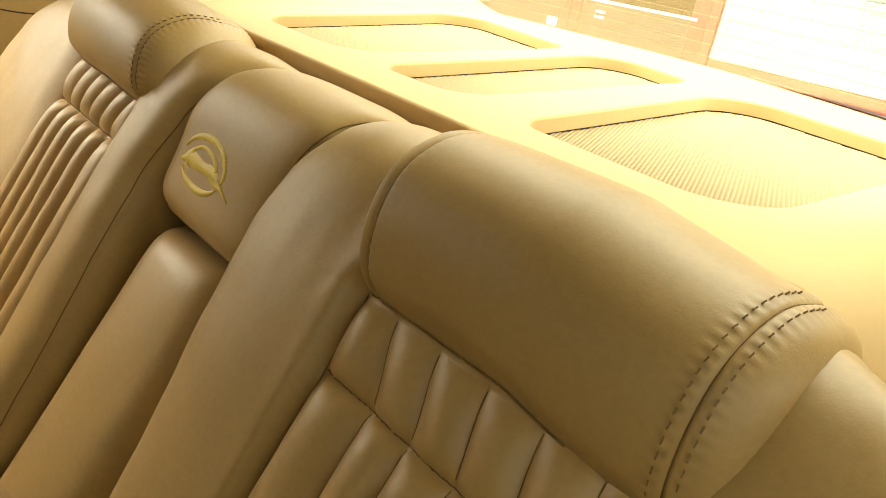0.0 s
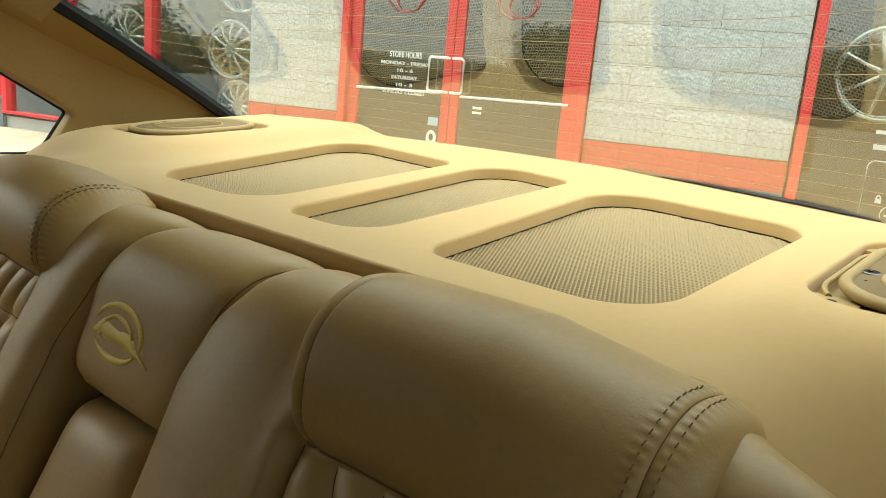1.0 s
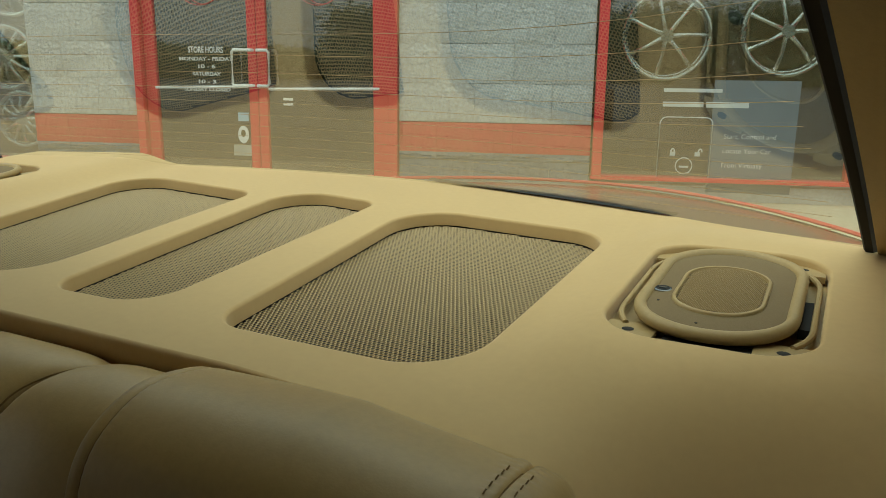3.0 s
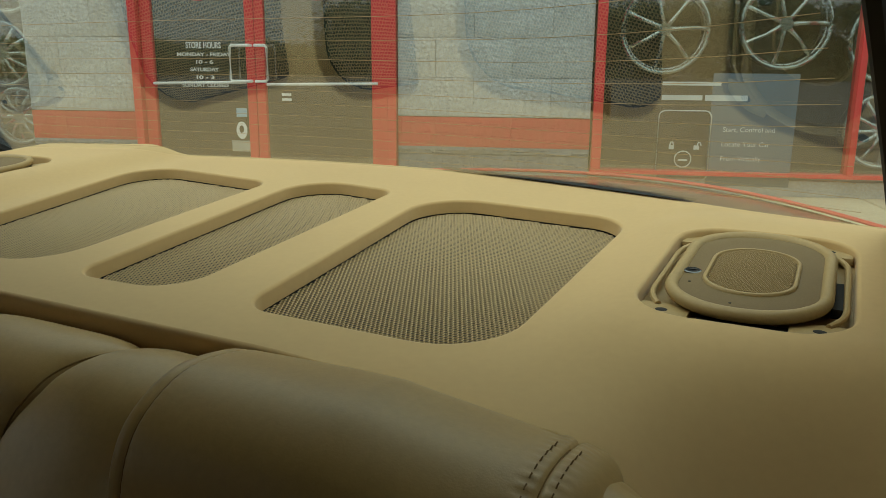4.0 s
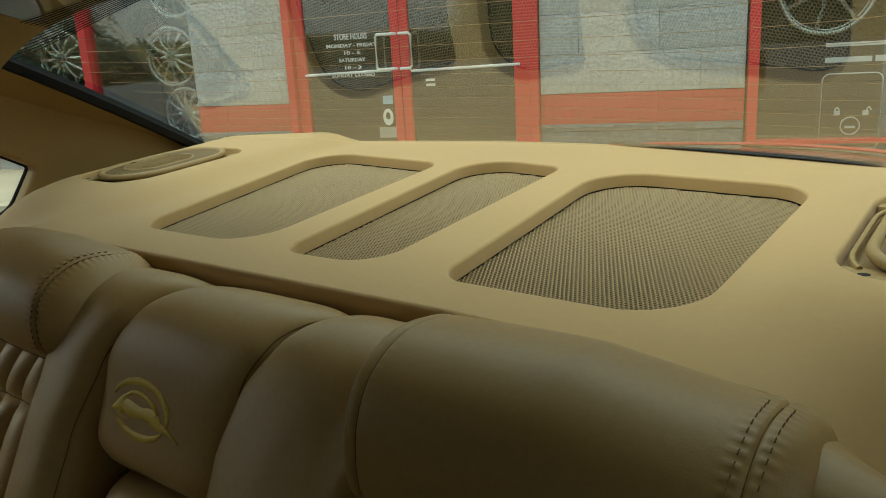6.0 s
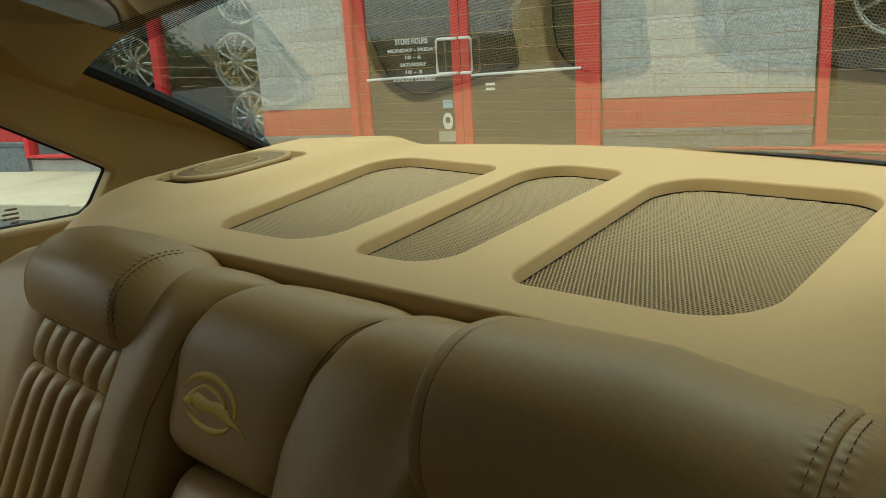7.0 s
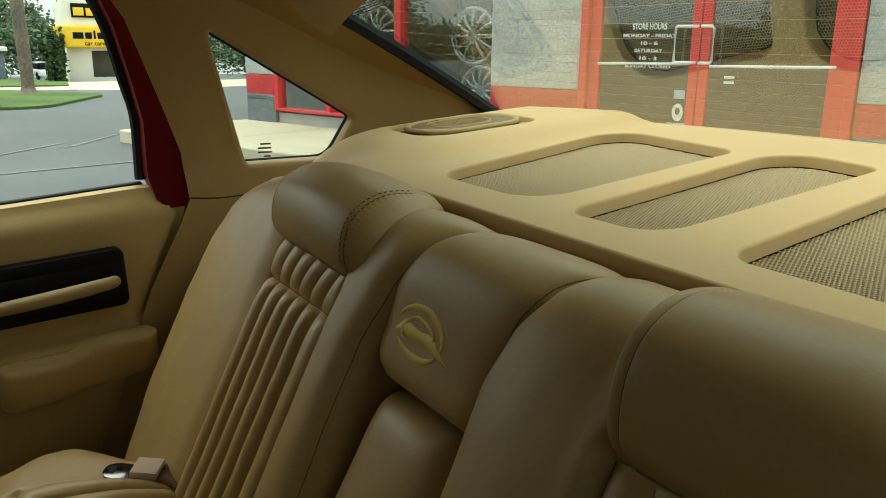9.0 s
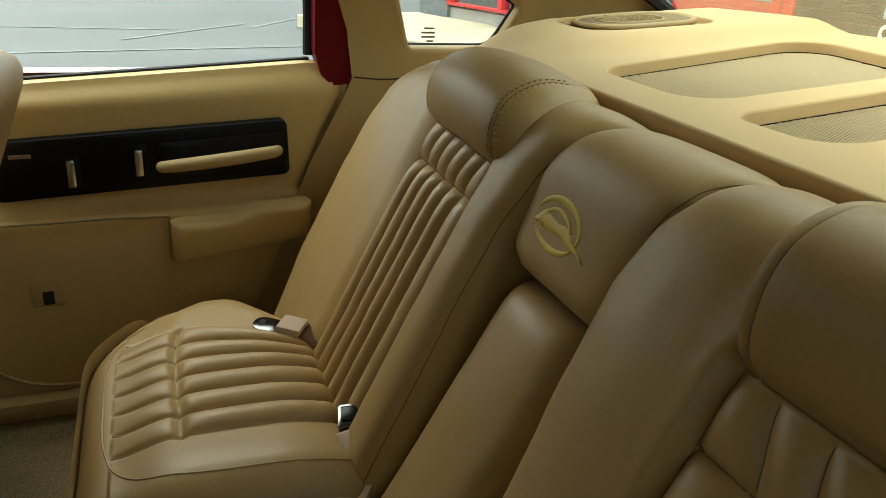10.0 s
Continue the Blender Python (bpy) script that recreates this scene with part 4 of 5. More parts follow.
raw("painted_corner", verts, [tuple(range(n))[::-1], tuple(range(n, 2 * n))] + [(i, (i + 1) % n, n + (i + 1) % n, n + i) for i in range(n)], FRAME_RED, door, "dark red painted door frame corner", angle=30)
tube("frame_seal", [(-0.790 + 0.05 * ease(0.9, 1.17, z), y, z) for y, z in spline([(-0.20, 1.172), (-0.173, 1.107), (-0.152, 1.03), (-0.136, 0.965), (-0.135, 0.87)], 24)], 0.010, RUBBER, door, "black rubber seal")


# the door's lines rise towards the rear
for piece in door.children_recursive:
    for v in piece.data.vertices:
        v.co.z -= (0.022 + 0.052 * ease(0.78, 0.86, v.co.z)) * max(0.0, -0.15 - v.co.y)


# ---- the car: side trim, glass, roof ----
QW = rounded(((0.018, 0.882), (0.184, 0.882), (0.222, 0.966), (-0.062, 1.124)), (0.016, 0.045, 0.018, 0.014), 7)


def pillar_x(y, z):
    """How far out the inner side wall stands."""
    return -(0.735 - 0.30 * max(0.0, z - 0.90) - 0.05 * ease(0.15, 0.45, y))


side_outline = [(-0.214, 1.190), (-0.162, 1.115), (-0.112, 0.990), (-0.084, 0.916), (-0.074, 0.84), (-0.092, 0.80), (-0.145, 0.70), (-0.20, 0.56), (-0.27, 0.40), (-0.10, 0.40), (0.10, 0.55), (0.30, 0.80), (0.50, 0.90), (0.46, 0.962), (0.404, 0.992), (0.24, 1.080), (0.09, 1.160), (0.03, 1.195)]
dense = []
for a, b in zip(side_outline, side_outline[1:] + side_outline[:1]):
    dense += [(a[0] + (b[0] - a[0]) * t / 5, a[1] + (b[1] - a[1]) * t / 5) for t in range(5)]
for sgn in (-1, 1):
    trim = thing("pillar_trim", "tan moulded trim round the small side window", "pillar trim", kind="structure", at=(sgn * 0.7, 0.1, 0.9))
    v, f = tri_fill(dense, [[tuple(p) for p, _ in QW]], 0.03, lambda y, z: 0.0)
    verts = [(-sgn * pillar_x(y, z), y, z) for y, z, _ in v]
    raw("trim_panel", verts, [t if sgn < 0 else t[::-1] for t in f], TRIM, trim, angle=50)
    rows = [(0, 0), (0.0035, 0.0012), (0.0065, 0.0045), (0.0085, 0.010), (0.0095, 0.035)]
    n = len(QW)
    verts = [(-sgn * pillar_x(*p) + sgn * out, *(p - d * off)) for off, out in rows for p, d in QW]
    raw("window_return", verts, [(j * n + i, (j + 1) * n + i, (j + 1) * n + (i + 1) % n, j * n + (i + 1) % n) for j in range(4) for i in range(n)], TRIM, trim)
    tube("trim_joint", [(-sgn * pillar_x(y, z) - sgn * 0.0005, y, z) for y, z in spline([(-0.072, 0.842), (-0.02, 0.838), (0.05, 0.842), (0.10, 0.846)], 20)], 0.0010, DARK_HOLE, trim, sides=5)
    side_win = thing("quarter_window", "small side window with a black rubber seal", "car window", at=(sgn * 0.74, 0.1, 0.95))
    tube("seal", [(-sgn * pillar_x(*p) + sgn * 0.030, *(p - d * 0.006)) for p, d in QW], 0.006, RUBBER, side_win, closed=True)
    pane = raw("pane", [(-sgn * pillar_x(*p) + sgn * 0.034, *(p - d * 0.002)) for p, d in QW], [tuple(range(n))], GLASS, side_win)
    pane.visible_shadow = False
    for k, (y, z, w) in enumerate(((0.062, 0.918, 0.018), (0.060, 0.911, 0.024), (0.060, 0.904, 0.024), (0.064, 0.897, 0.012))):
        boxed("etched_mark", (-0.752, y - w / 2, z), (-0.7515, y + w / 2, z + 0.003), LEATHER_DARK, pane, bevel=0) if sgn < 0 else None


def rear_glass(x, t, off=0.0):
    """The curved rear window: across, and t up from the shelf to the roof."""
    w = x / 0.66
    y0, z0 = 0.606 - (0.135 if x < 0 else 0.19) * w * w, 0.964
    y = y0 - 0.60 * t
    z = z0 + (0.262 + 0.060 * w ** 4) * t - 0.05 * t * t * w * w
    return (x * (1 - (0.16 if x < 0 else 0.12) * t), y + 0.47 * off, z + 0.88 * off)


rear = thing("rear_window", "curved rear window with fine heater wires", "car window", at=(0, 0.5, 0.95))
rear_pane = sheet("pane", 40, 24, lambda u, v: rear_glass(-0.66 + 1.26 * u, -0.06 + 1.06 * v), REAR_GLASS, rear)
rear_pane.visible_shadow = False
for k in range(11):
    t = 0.085 + 0.06 * k
    tube("heater_wire", [rear_glass(-0.56 + 1.12 * i / 20, t, -0.0012) for i in range(21)], 0.0002, LEATHER, rear, sides=4)
for k in range(13):                                # close printed lines under the roof edge
    tube("printed_line", [rear_glass(x, 0.87 - 0.19 * (x / 0.63) ** 2 - (0.015 + 0.10 * (abs(x) / 0.63) ** 1.5) * (1 - k / 12), -0.0012) for x in np.linspace(-0.63, -0.10, 16)], 0.0005, RUBBER, rear, sides=4)
for sgn, edge in ((-1, 0.66), (1, 0.59)):
    sheet("inner_border", 4, 24, lambda u, v: (lambda p: (p[0] + sgn * (0.001 + 0.16 * u), p[1] - 0.03 * u, p[2] - 0.006 - 0.05 * u))(rear_glass(sgn * edge, v, -0.004)), TRIM, rear, "tan trim beside the glass")
    tube("seal", [rear_glass(sgn * (edge - 0.005), i / 24, -0.004) for i in range(25)], 0.011 if sgn < 0 else 0.006, RUBBER, rear, "black rubber window seal", sides=6)
tube("seal", [rear_glass(-0.655 + 1.24 * i / 30, 0.002, -0.008) for i in range(31)], 0.004, RUBBER, rear, "black rubber window seal", sides=6)

roof = thing("car_roof", "tan cloth headliner under a dark red roof", "car roof", kind="structure", at=(0, -0.5, 1.25))


def liner(u, v):
    low = ease(0.15, -0.45, 2 * u - 1)             # the cloth hangs lower at the rear corner
    y = -1.75 + (1.78 + 0.07 * low) * v
    x = (2 * u - 1) * (0.60 - 0.04 * v)
    w = 2 * u - 1
    edge = ease(0.965 - 0.03 * low, 1.0, v)
    return (x, y, 1.262 - 0.085 * abs(w) ** 3.2 - (0.035 + 0.047 * low) * edge - 0.03 * ease(-1.2, -1.75, y))


sheet("headliner", 40, 50, liner, HEADLINER, roof, angle=70)
sheet("outer_skin", 30, 30, lambda u, v: (lambda p: (p[0] * 1.12, p[1] * 1.02 + 0.03, p[2] + 0.045))(liner(u, v)), RED_PAINT, roof)
for sgn in (-1, 1):
    sheet("roof_rail", 6, 40, lambda u, v: (sgn * (0.585 + 0.085 * u), -1.75 + 1.78 * v, 1.180 - 0.012 * u - 0.02 * math.sin(u * 3)), HEADLINER, roof, back=0.01)
    boxed("belt_post", (sgn * 0.68 - 0.04, -1.18, 0.30), (sgn * 0.68 + 0.04, -1.06, 1.20), TRIM, roof, bevel=0.02)

shell = thing("car_body", "dark red car body shell", "car body", kind="structure", at=(0, 0, 0.3))
boxed("floor_pan", (-0.80, -2.4, 0.20), (0.80, 0.9, 0.235), RED_PAINT, shell, bevel=0.01)
def lid(u, v):
    x = -0.78 + 1.56 * u
    y0, y1 = 0.60 - 0.14 * (x / 0.66) ** 2, 1.635 - (1.0 if x > 0 else 0.7) * x * x
    k = min(1.0, v / 0.8)
    fall = max(0.0, v - 0.8) / 0.2
    return (x, y0 + (y1 - y0) * k + 0.02 * math.sin(fall * 1.57), 0.836 - 0.010 * k * k - 0.03 * abs(x) ** 3 - 0.10 * fall ** 2)


sheet("boot_lid", 40, 40, lid, RED_PAINT, shell)
tube("lid_edge", [(lambda q: (q[0], q[1], q[2] + 0.008))(lid(0.06 + 0.88 * i / 40, 0.8)) for i in range(41)], 0.0045, RED_EDGE, shell, "bright red edge of the boot lid", sides=6)
sheet("rear_gap", 40, 3, lambda u, v: (lambda x: (x, shelf_back(x) - 0.013 * math.sin(math.pi * u) ** 0.5 + 0.014 * v, shelf_z(x, shelf_back(x)) + 0.0015 + 0.001 * v))(0.06 + 0.34 * u), DARK_HOLE, shell, "black rubber strip behind the shelf")
boxed("boot_front", (-0.72, 0.60, 0.24), (0.72, 0.64, 0.80), RED_PAINT, shell, bevel=0.01)
boxed("door_skin", (-0.87, -1.05, 0.25), (-0.82, -0.08, 0.84), RED_PAINT, shell, bevel=0.02)
for sgn in (-1, 1):
    boxed("rear_wing", (sgn * 0.83 - 0.04, -0.08, 0.30), (sgn * 0.83 + 0.04, 1.20, 0.86), RED_PAINT, shell, bevel=0.03)
    boxed("front_side", (sgn * 0.83 - 0.04, -2.4, 0.25), (sgn * 0.83 + 0.04, -1.10, 0.86), RED_PAINT, shell, bevel=0.03)
boxed("bulkhead", (-0.80, -2.42, 0.25), (0.80, -2.34, 0.95), BLACK, shell, bevel=0.03)
carpet = tagged(sheet("carpet", 60, 50, lambda u, v: (-0.735 + 1.47 * u, -2.3 + 2.05 * v, 0.262 + 0.075 * math.exp(-((2 * u - 1) / 0.16) ** 2) + 0.05 * ease(0.93, 1.0, abs(2 * u - 1)) + 0.006 * noise.noise((u * 30, v * 30, 0))), CARPET), "tan carpet on the car floor", "carpet", kind="structure")
boxed("door_sill", (-0.79, -1.05, 0.26), (-0.715, -0.24, 0.318), TRIM, shell, "tan sill plate", bevel=0.014)

# the front doors, unseen; added so light enters only through the panes
for y0, y1 in ((-2.3, -1.16),):
    for sgn in (-1, 1):
        other = thing("car_door", "unseen tan front door panel, added to close off light", "car door", at=(sgn * 0.75, (y0 + y1) / 2, 0.3))
        sheet("panel", 20, 30, lambda u, v: (sgn * (0.745 - 0.02 * ease(0.66, 0.62, 0.33 + 0.53 * v) + 0.022 * ease(0.88, 1, v)), y0 + (y1 - y0) * u, 0.33 + 0.53 * v), TRIM, other, back=0.03)
        boxed("armrest", (sgn * 0.71 - 0.035, y0 + 0.3, 0.56), (sgn * 0.71 + 0.035, y1 - 0.12, 0.64), TRIM, other, bevel=0.02, seg=4)
        boxed("window_seal", (sgn * 0.79 - 0.01, y0, 0.852), (sgn * 0.79 + 0.01, y1 - 0.03, 0.871), RUBBER, other, bevel=0.004)
# the other rear door, unseen; added closed to cut light from the right
other = thing("car_door", "unseen closed rear door, added to cut light from the right", "car door", at=(0.75, -0.6, 0.3))
sheet("panel", 20, 30, lambda u, v: (0.745 - 0.02 * ease(0.66, 0.62, 0.33 + 0.53 * v) + 0.022 * ease(0.88, 1, v), -1.05 + (1.05 + rear_edge(0.33 + 0.53 * v)) * u, 0.33 + 0.53 * v), TRIM, other, back=0.03)
boxed("window_seal", (0.782, -1.05, 0.852), (0.800, -0.135, 0.871), RUBBER, other, bevel=0.004)
boxed("outer_skin", (0.82, -1.05, 0.25), (0.87, -0.08, 0.84), RED_PAINT, other, bevel=0.02)
sheet("pane", 6, 6, lambda u, v: (0.79 - 0.13 * v, -1.05 + 0.90 * u, 0.86 + 0.32 * v), DIMMER, other)
# unseen front panes and dashboard, added to dim light from the front
for sgn in (-1, 1):
    front_glass = thing("front_side_window", "unseen front door pane, darkened to cut light", "car window", at=(sgn * 0.75, -1.7, 0.86))
    sheet("pane", 6, 6, lambda u, v: (sgn * (0.79 - 0.13 * v), -2.2 + 1.12 * u + 0.2 * v * (1 - u), 0.86 + 0.32 * v), DIMMER_DEEP, front_glass)
screen = thing("windscreen", "unseen windscreen, darkened to cut light from the front", "car window", at=(0, -2.0, 0.9))
sheet("pane", 10, 8, lambda u, v: ((1 - 0.2 * v) * (-0.74 + 1.48 * u), -2.42 + 0.70 * v, 0.90 + 0.36 * v), DIMMER, screen)
dash = thing("dashboard", "unseen tan dashboard, added to close off the front", "dashboard", kind="structure", at=(0, -2.1, 0.6))
boxed("top_pad", (-0.76, -2.42, 0.60), (0.76, -1.75, 0.93), TRIM, dash, bevel=0.08, seg=4)

# front seat, its back towards the rear bench
for sgn in (-1, 1):
    front = thing("front_seat", "tan leather front seat seen from behind", "car seat", group="front seats", at=(sgn * 0.40, -0.9, 0.26))

    def fs(u, v, cx=sgn * 0.40):
        t = 2 * math.pi * u
        c, s = math.cos(t), math.sin(t)
        k = 3.6
        w = 0.245 - 0.03 * v
        f = max(0.02, 1 - max(0.0, (v - 0.88) / 0.12) ** 2.4) ** 0.5
        return (cx + w * f * math.copysign(abs(c) ** (2 / k), c), -0.775 + 0.195 * v + 0.075 * f * math.copysign(abs(s) ** (2 / k), s), 0.42 + 0.508 * v)

    sheet("backrest", 48, 40, fs, LEATHER, front, closed_u=True, angle=80)
    boxed("seat_base", (sgn * 0.40 - 0.25, -1.25, 0.30), (sgn * 0.40 + 0.25, -0.72, 0.50), LEATHER, front, bevel=0.05, seg=4)
    boxed("rail", (sgn * 0.40 - 0.2, -1.2, 0.26), (sgn * 0.40 + 0.2, -0.75, 0.31), BLACK, front, bevel=0.005)
# ---- outside: the shop ----
PHI, FY = radians(19.36), 6.06


def fac(s, out, z):
    """A place on the shop front: along it, out of it, up."""
    return (s * math.cos(PHI) + out * math.sin(PHI), FY + s * math.sin(PHI) - out * math.cos(PHI), z)


FM = Matrix.Translation((0, FY, 0)) @ Matrix.Rotation(PHI, 4, 'Z')


def fbox(name, s0, s1, o0, o1, z0, z1, material, parent=None, label="", bevel=0.004):
    return boxed(name, (s0, -o1, z0), (s1, -o0, z1), material, parent, label, bevel, 1, FM)


def dip(x):
    """The land falls gently beyond the car park."""
    return -0.04 * max(0.0, -x - 18)


LAND = (-420, -200, -100, -60, -40, -30, -24, -20, -18, -10, 0, 420)
ground = tagged(sheet("ground", 11, 4, lambda u, v: (LAND[round(u * 11)], -420 + 840 * v, dip(LAND[round(u * 11)]) - 0.004), ASPHALT), "worn grey asphalt car park", "ground", kind="structure")
walk_slab = thing("pavement", "pale concrete pavement along the shop front", "pavement", kind="structure", at=fac(-5, 0.6, 0))
for s in np.arange(-9.75, 7.9, 1.5):
    fbox("slab", s, s + 1.494, -0.2, 1.72, -0.05, 0.13, CONCRETE, walk_slab, bevel=0.012)

shop = thing("shop_wall", "split stone shop front with a red painted course", "wall", kind="structure", at=fac(-4, 0, 0))
fbox("wall_core", -9.68, -9.14, -0.30, -0.03, 0.0, 4.4, MORTAR, shop, bevel=0)
fbox("wall_core", -5.99, -5.05, -0.30, -0.03, 0.0, 4.4, MORTAR, shop, bevel=0)
fbox("wall_core", -2.82, -1.31, -0.30, -0.03, 0.0, 4.4, MORTAR, shop, bevel=0)
fbox("wall_core", 2.40, 7.5, -0.30, -0.03, 0.0, 4.4, MORTAR, shop, bevel=0)
fbox("wall_low_core", -9.14, -5.99, -0.30, -0.03, 0.0, 0.25, MORTAR, shop, bevel=0)
fbox("wall_low_core", -1.31, 2.40, -0.30, -0.03, 0.0, 0.25, MORTAR, shop, bevel=0)
fbox("wall_high", -9.68, 7.5, -0.30, -0.02, 3.0, 4.6, BLOCK, shop, bevel=0.01)


def stone_mesh(w, h, seed):
    """A rough faced block."""
    rnd = random.Random(seed)
    nx, nz = 9, 5
    verts, faces = [], []
    for j in range(nz + 1):
        for i in range(nx + 1):
            rim = i in (0, nx) or j in (0, nz)
            verts.append((w * (i / nx - 0.5), -(0.021 if rim else 0.030 + rnd.uniform(-0.010, 0.012)), h * (j / nz - 0.5)))
    for j in range(nz):
        for i in range(nx):
            a = j * (nx + 1) + i
            faces.append((a, a + 1, a + nx + 2, a + nx + 1))
    m = len(verts)
    verts += [(w * sx, 0.06, h * sz) for sx, sz in ((-0.5, -0.5), (0.5, -0.5), (0.5, 0.5), (-0.5, 0.5))]
    ring = [0, nx, (nx + 1) * (nz + 1) - 1, (nx + 1) * nz]
    faces += [(ring[k], m + k, m + (k + 1) % 4, ring[(k + 1) % 4]) for k in range(4)]
    return verts, faces


STONES = {}


def stone(name, s, z, w, h, material, parent, which):
    key = (round(w, 2), round(h, 2), material.name, which)
    if key not in STONES:
        me = bpy.data.meshes.new(name)
        v, f = stone_mesh(w, h, which)
        me.from_pydata(v, [], f)
        smooth(me, 25)
        me.materials.append(material)
        STONES[key] = me
    ob = new(name, STONES[key])
    ob.parent = parent
    ob.matrix_parent_inverse = Matrix.Translation(-parent.location)
    ob.matrix_basis = FM @ Matrix.Translation((s, 0, z))
    return ob


def masonry(s0, s1, z1, course=0.30, length=0.60):
    """Courses of blocks; the second one is red, with a grey strip under it."""
    for row in range(int((z1 - 0.10) / course + 0.2)):
        z = 0.10 + course * row
        s, first = s0, (row % 2 == 1)
        while s < s1 - 0.02:
            w = min(length * (0.5 if first else 1.0), s1 - s)
            if s1 - s - w < 0.08:
                w = s1 - s
            first = False
            which = (row * 7 + int(s * 3)) % 5
            if row == 1:
                stone("block", s + w / 2, z + 0.178, w - 0.002, 0.232, BLOCK_RED, shop, which)
                stone("block", s + w / 2, z + 0.031, w - 0.002, 0.058, BLOCK_LOW, shop, which)
            else:
                stone("block", s + w / 2, z + course / 2, w - 0.003, course - 0.003, BLOCK_LOW if z < 0.36 else BLOCK, shop, which)
            s += w


# shop door: a pair of leaves in red frames
entrance = thing("shop_door", "closed double glass shop door in red frames", "door", kind="structure", at=fac(-3.95, 0, 0.13))
for s0, s1 in ((-5.04, -4.97), (-2.90, -2.83)):
    fbox("jamb", s0, s1, -0.10, 0.05, 0.13, 2.95, RED_FRAME, entrance, "red door jamb")
fbox("head", -4.97, -2.90, -0.10, 0.05, 2.25, 2.34, RED_FRAME, entrance)
fbox("head", -4.97, -2.90, -0.10, 0.05, 2.86, 2.95, RED_FRAME, entrance)
for s0, s1 in ((-4.965, -3.998), (-3.992, -2.905)):
    leaf = fbox("leaf_stile", s0, s0 + 0.095 if s0 < -4.5 else s0 + 0.075, -0.05, 0.0, 0.15, 2.24, RED_FRAME, entrance, "red door stile")
    fbox("leaf_stile", s1 - (0.075 if s0 < -4.5 else 0.13), s1, -0.05, 0.0, 0.15, 2.24, RED_FRAME, entrance, "red door stile")
    fbox("bottom_rail", s0 + 0.09, s1 - 0.08, -0.045, -0.005, 0.15, 0.25, RED_FRAME, entrance)
    fbox("top_rail", s0 + 0.09, s1 - 0.08, -0.045, -0.005, 2.12, 2.24, RED_FRAME, entrance)
    raw("pane", [fac(q, -0.026, z) for q, z in ((s0 + 0.08, 0.245), (s1 - 0.07, 0.245), (s1 - 0.07, 2.13), (s0 + 0.08, 2.13))], [(0, 1, 2, 3)], SHOP_GLASS, entrance, "glass pane")
    tube("push_bar", [fac(s0 + 0.09, 0.008, 0.93), fac(s1 - 0.08, 0.008, 0.945)], 0.011, WHITE, entrance, "pale push bar", sides=8)
tube("pull_handle", [fac(*q) for q in ((-3.97, 0.02, 1.235), (-3.97, 0.07, 1.235), (-3.885, 0.07, 1.235), (-3.87, 0.07, 1.215), (-3.87, 0.07, 0.975), (-3.885, 0.07, 0.955), (-3.97, 0.07, 0.955), (-3.97, 0.02, 0.955))], 0.012, WHITE, entrance, "white metal pull handle")
tube("pull_handle", [fac(*q) for q in ((-4.02, 0.02, 0.955), (-4.02, 0.07, 0.955), (-4.165, 0.07, 0.955), (-4.178, 0.07, 0.97), (-4.178, 0.07, 1.22), (-4.165, 0.07, 1.235), (-4.02, 0.07, 1.235), (-4.02, 0.02, 1.235))], 0.012, WHITE, entrance, "white metal pull handle")
for s, z, w, h, mat, lab in ((-4.14, 0.665, 0.09, 0.07, shader("pale blue sticker", (0.35, 0.5, 0.62), 0.5), "pale blue sticker"), (-4.15, 0.38, 0.17, 0.09, shader("grey sticker", (0.4, 0.4, 0.36), 0.6), "grey sticker"), (-3.75, 0.84, 0.08, 0.02, WHITE, "white sticker"), (-3.75, 0.80, 0.08, 0.02, WHITE, "white sticker")):
    fbox("sticker", s - w / 2, s + w / 2, -0.0215, -0.020, z, z + h, mat, entrance, lab, bevel=0)
bm = bmesh.new()
bmesh.ops.create_circle(bm, cap_ends=True, segments=28, radius=0.055)
bmesh.ops.transform(bm, matrix=FM @ Matrix.Translation((-4.145, 0.0195, 0.555)) @ Matrix.Rotation(radians(90), 4, 'X') @ Matrix.Diagonal((0.85, 1.3, 1, 1)), verts=bm.verts)
part("round_sticker", bm, WHITE, entrance, "white oval sticker")
bm = bmesh.new()
bmesh.ops.create_circle(bm, cap_ends=True, segments=20, radius=0.03)
bmesh.ops.transform(bm, matrix=FM @ Matrix.Translation((-4.145, 0.0185, 0.565)) @ Matrix.Rotation(radians(90), 4, 'X') @ Matrix.Diagonal((0.7, 1.0, 1, 1)), verts=bm.verts)
part("sticker_mark", bm, DIM, entrance)


def lettering(body, s, z, size, material, parent, out, bold=0.0, name="lettering", m=None, squeeze=1.0):
    """Raised words in the built-in font, as a mesh."""
    cu = bpy.data.curves.new(name, 'FONT')
    cu.body, cu.size, cu.extrude, cu.align_x, cu.offset = body, size, 0.0006, 'CENTER', bold
    tmp = bpy.data.objects.new(name, cu)
    me = bpy.data.meshes.new_from_object(tmp)
    bpy.data.objects.remove(tmp)
    place = (FM if m is None else m) @ Matrix.Translation((s, -out, z)) @ Matrix.Rotation(radians(90), 4, 'X') @ Matrix.Diagonal((squeeze, 1, 1, 1))
    me.transform(place)
    return hang(name, me, material, parent)


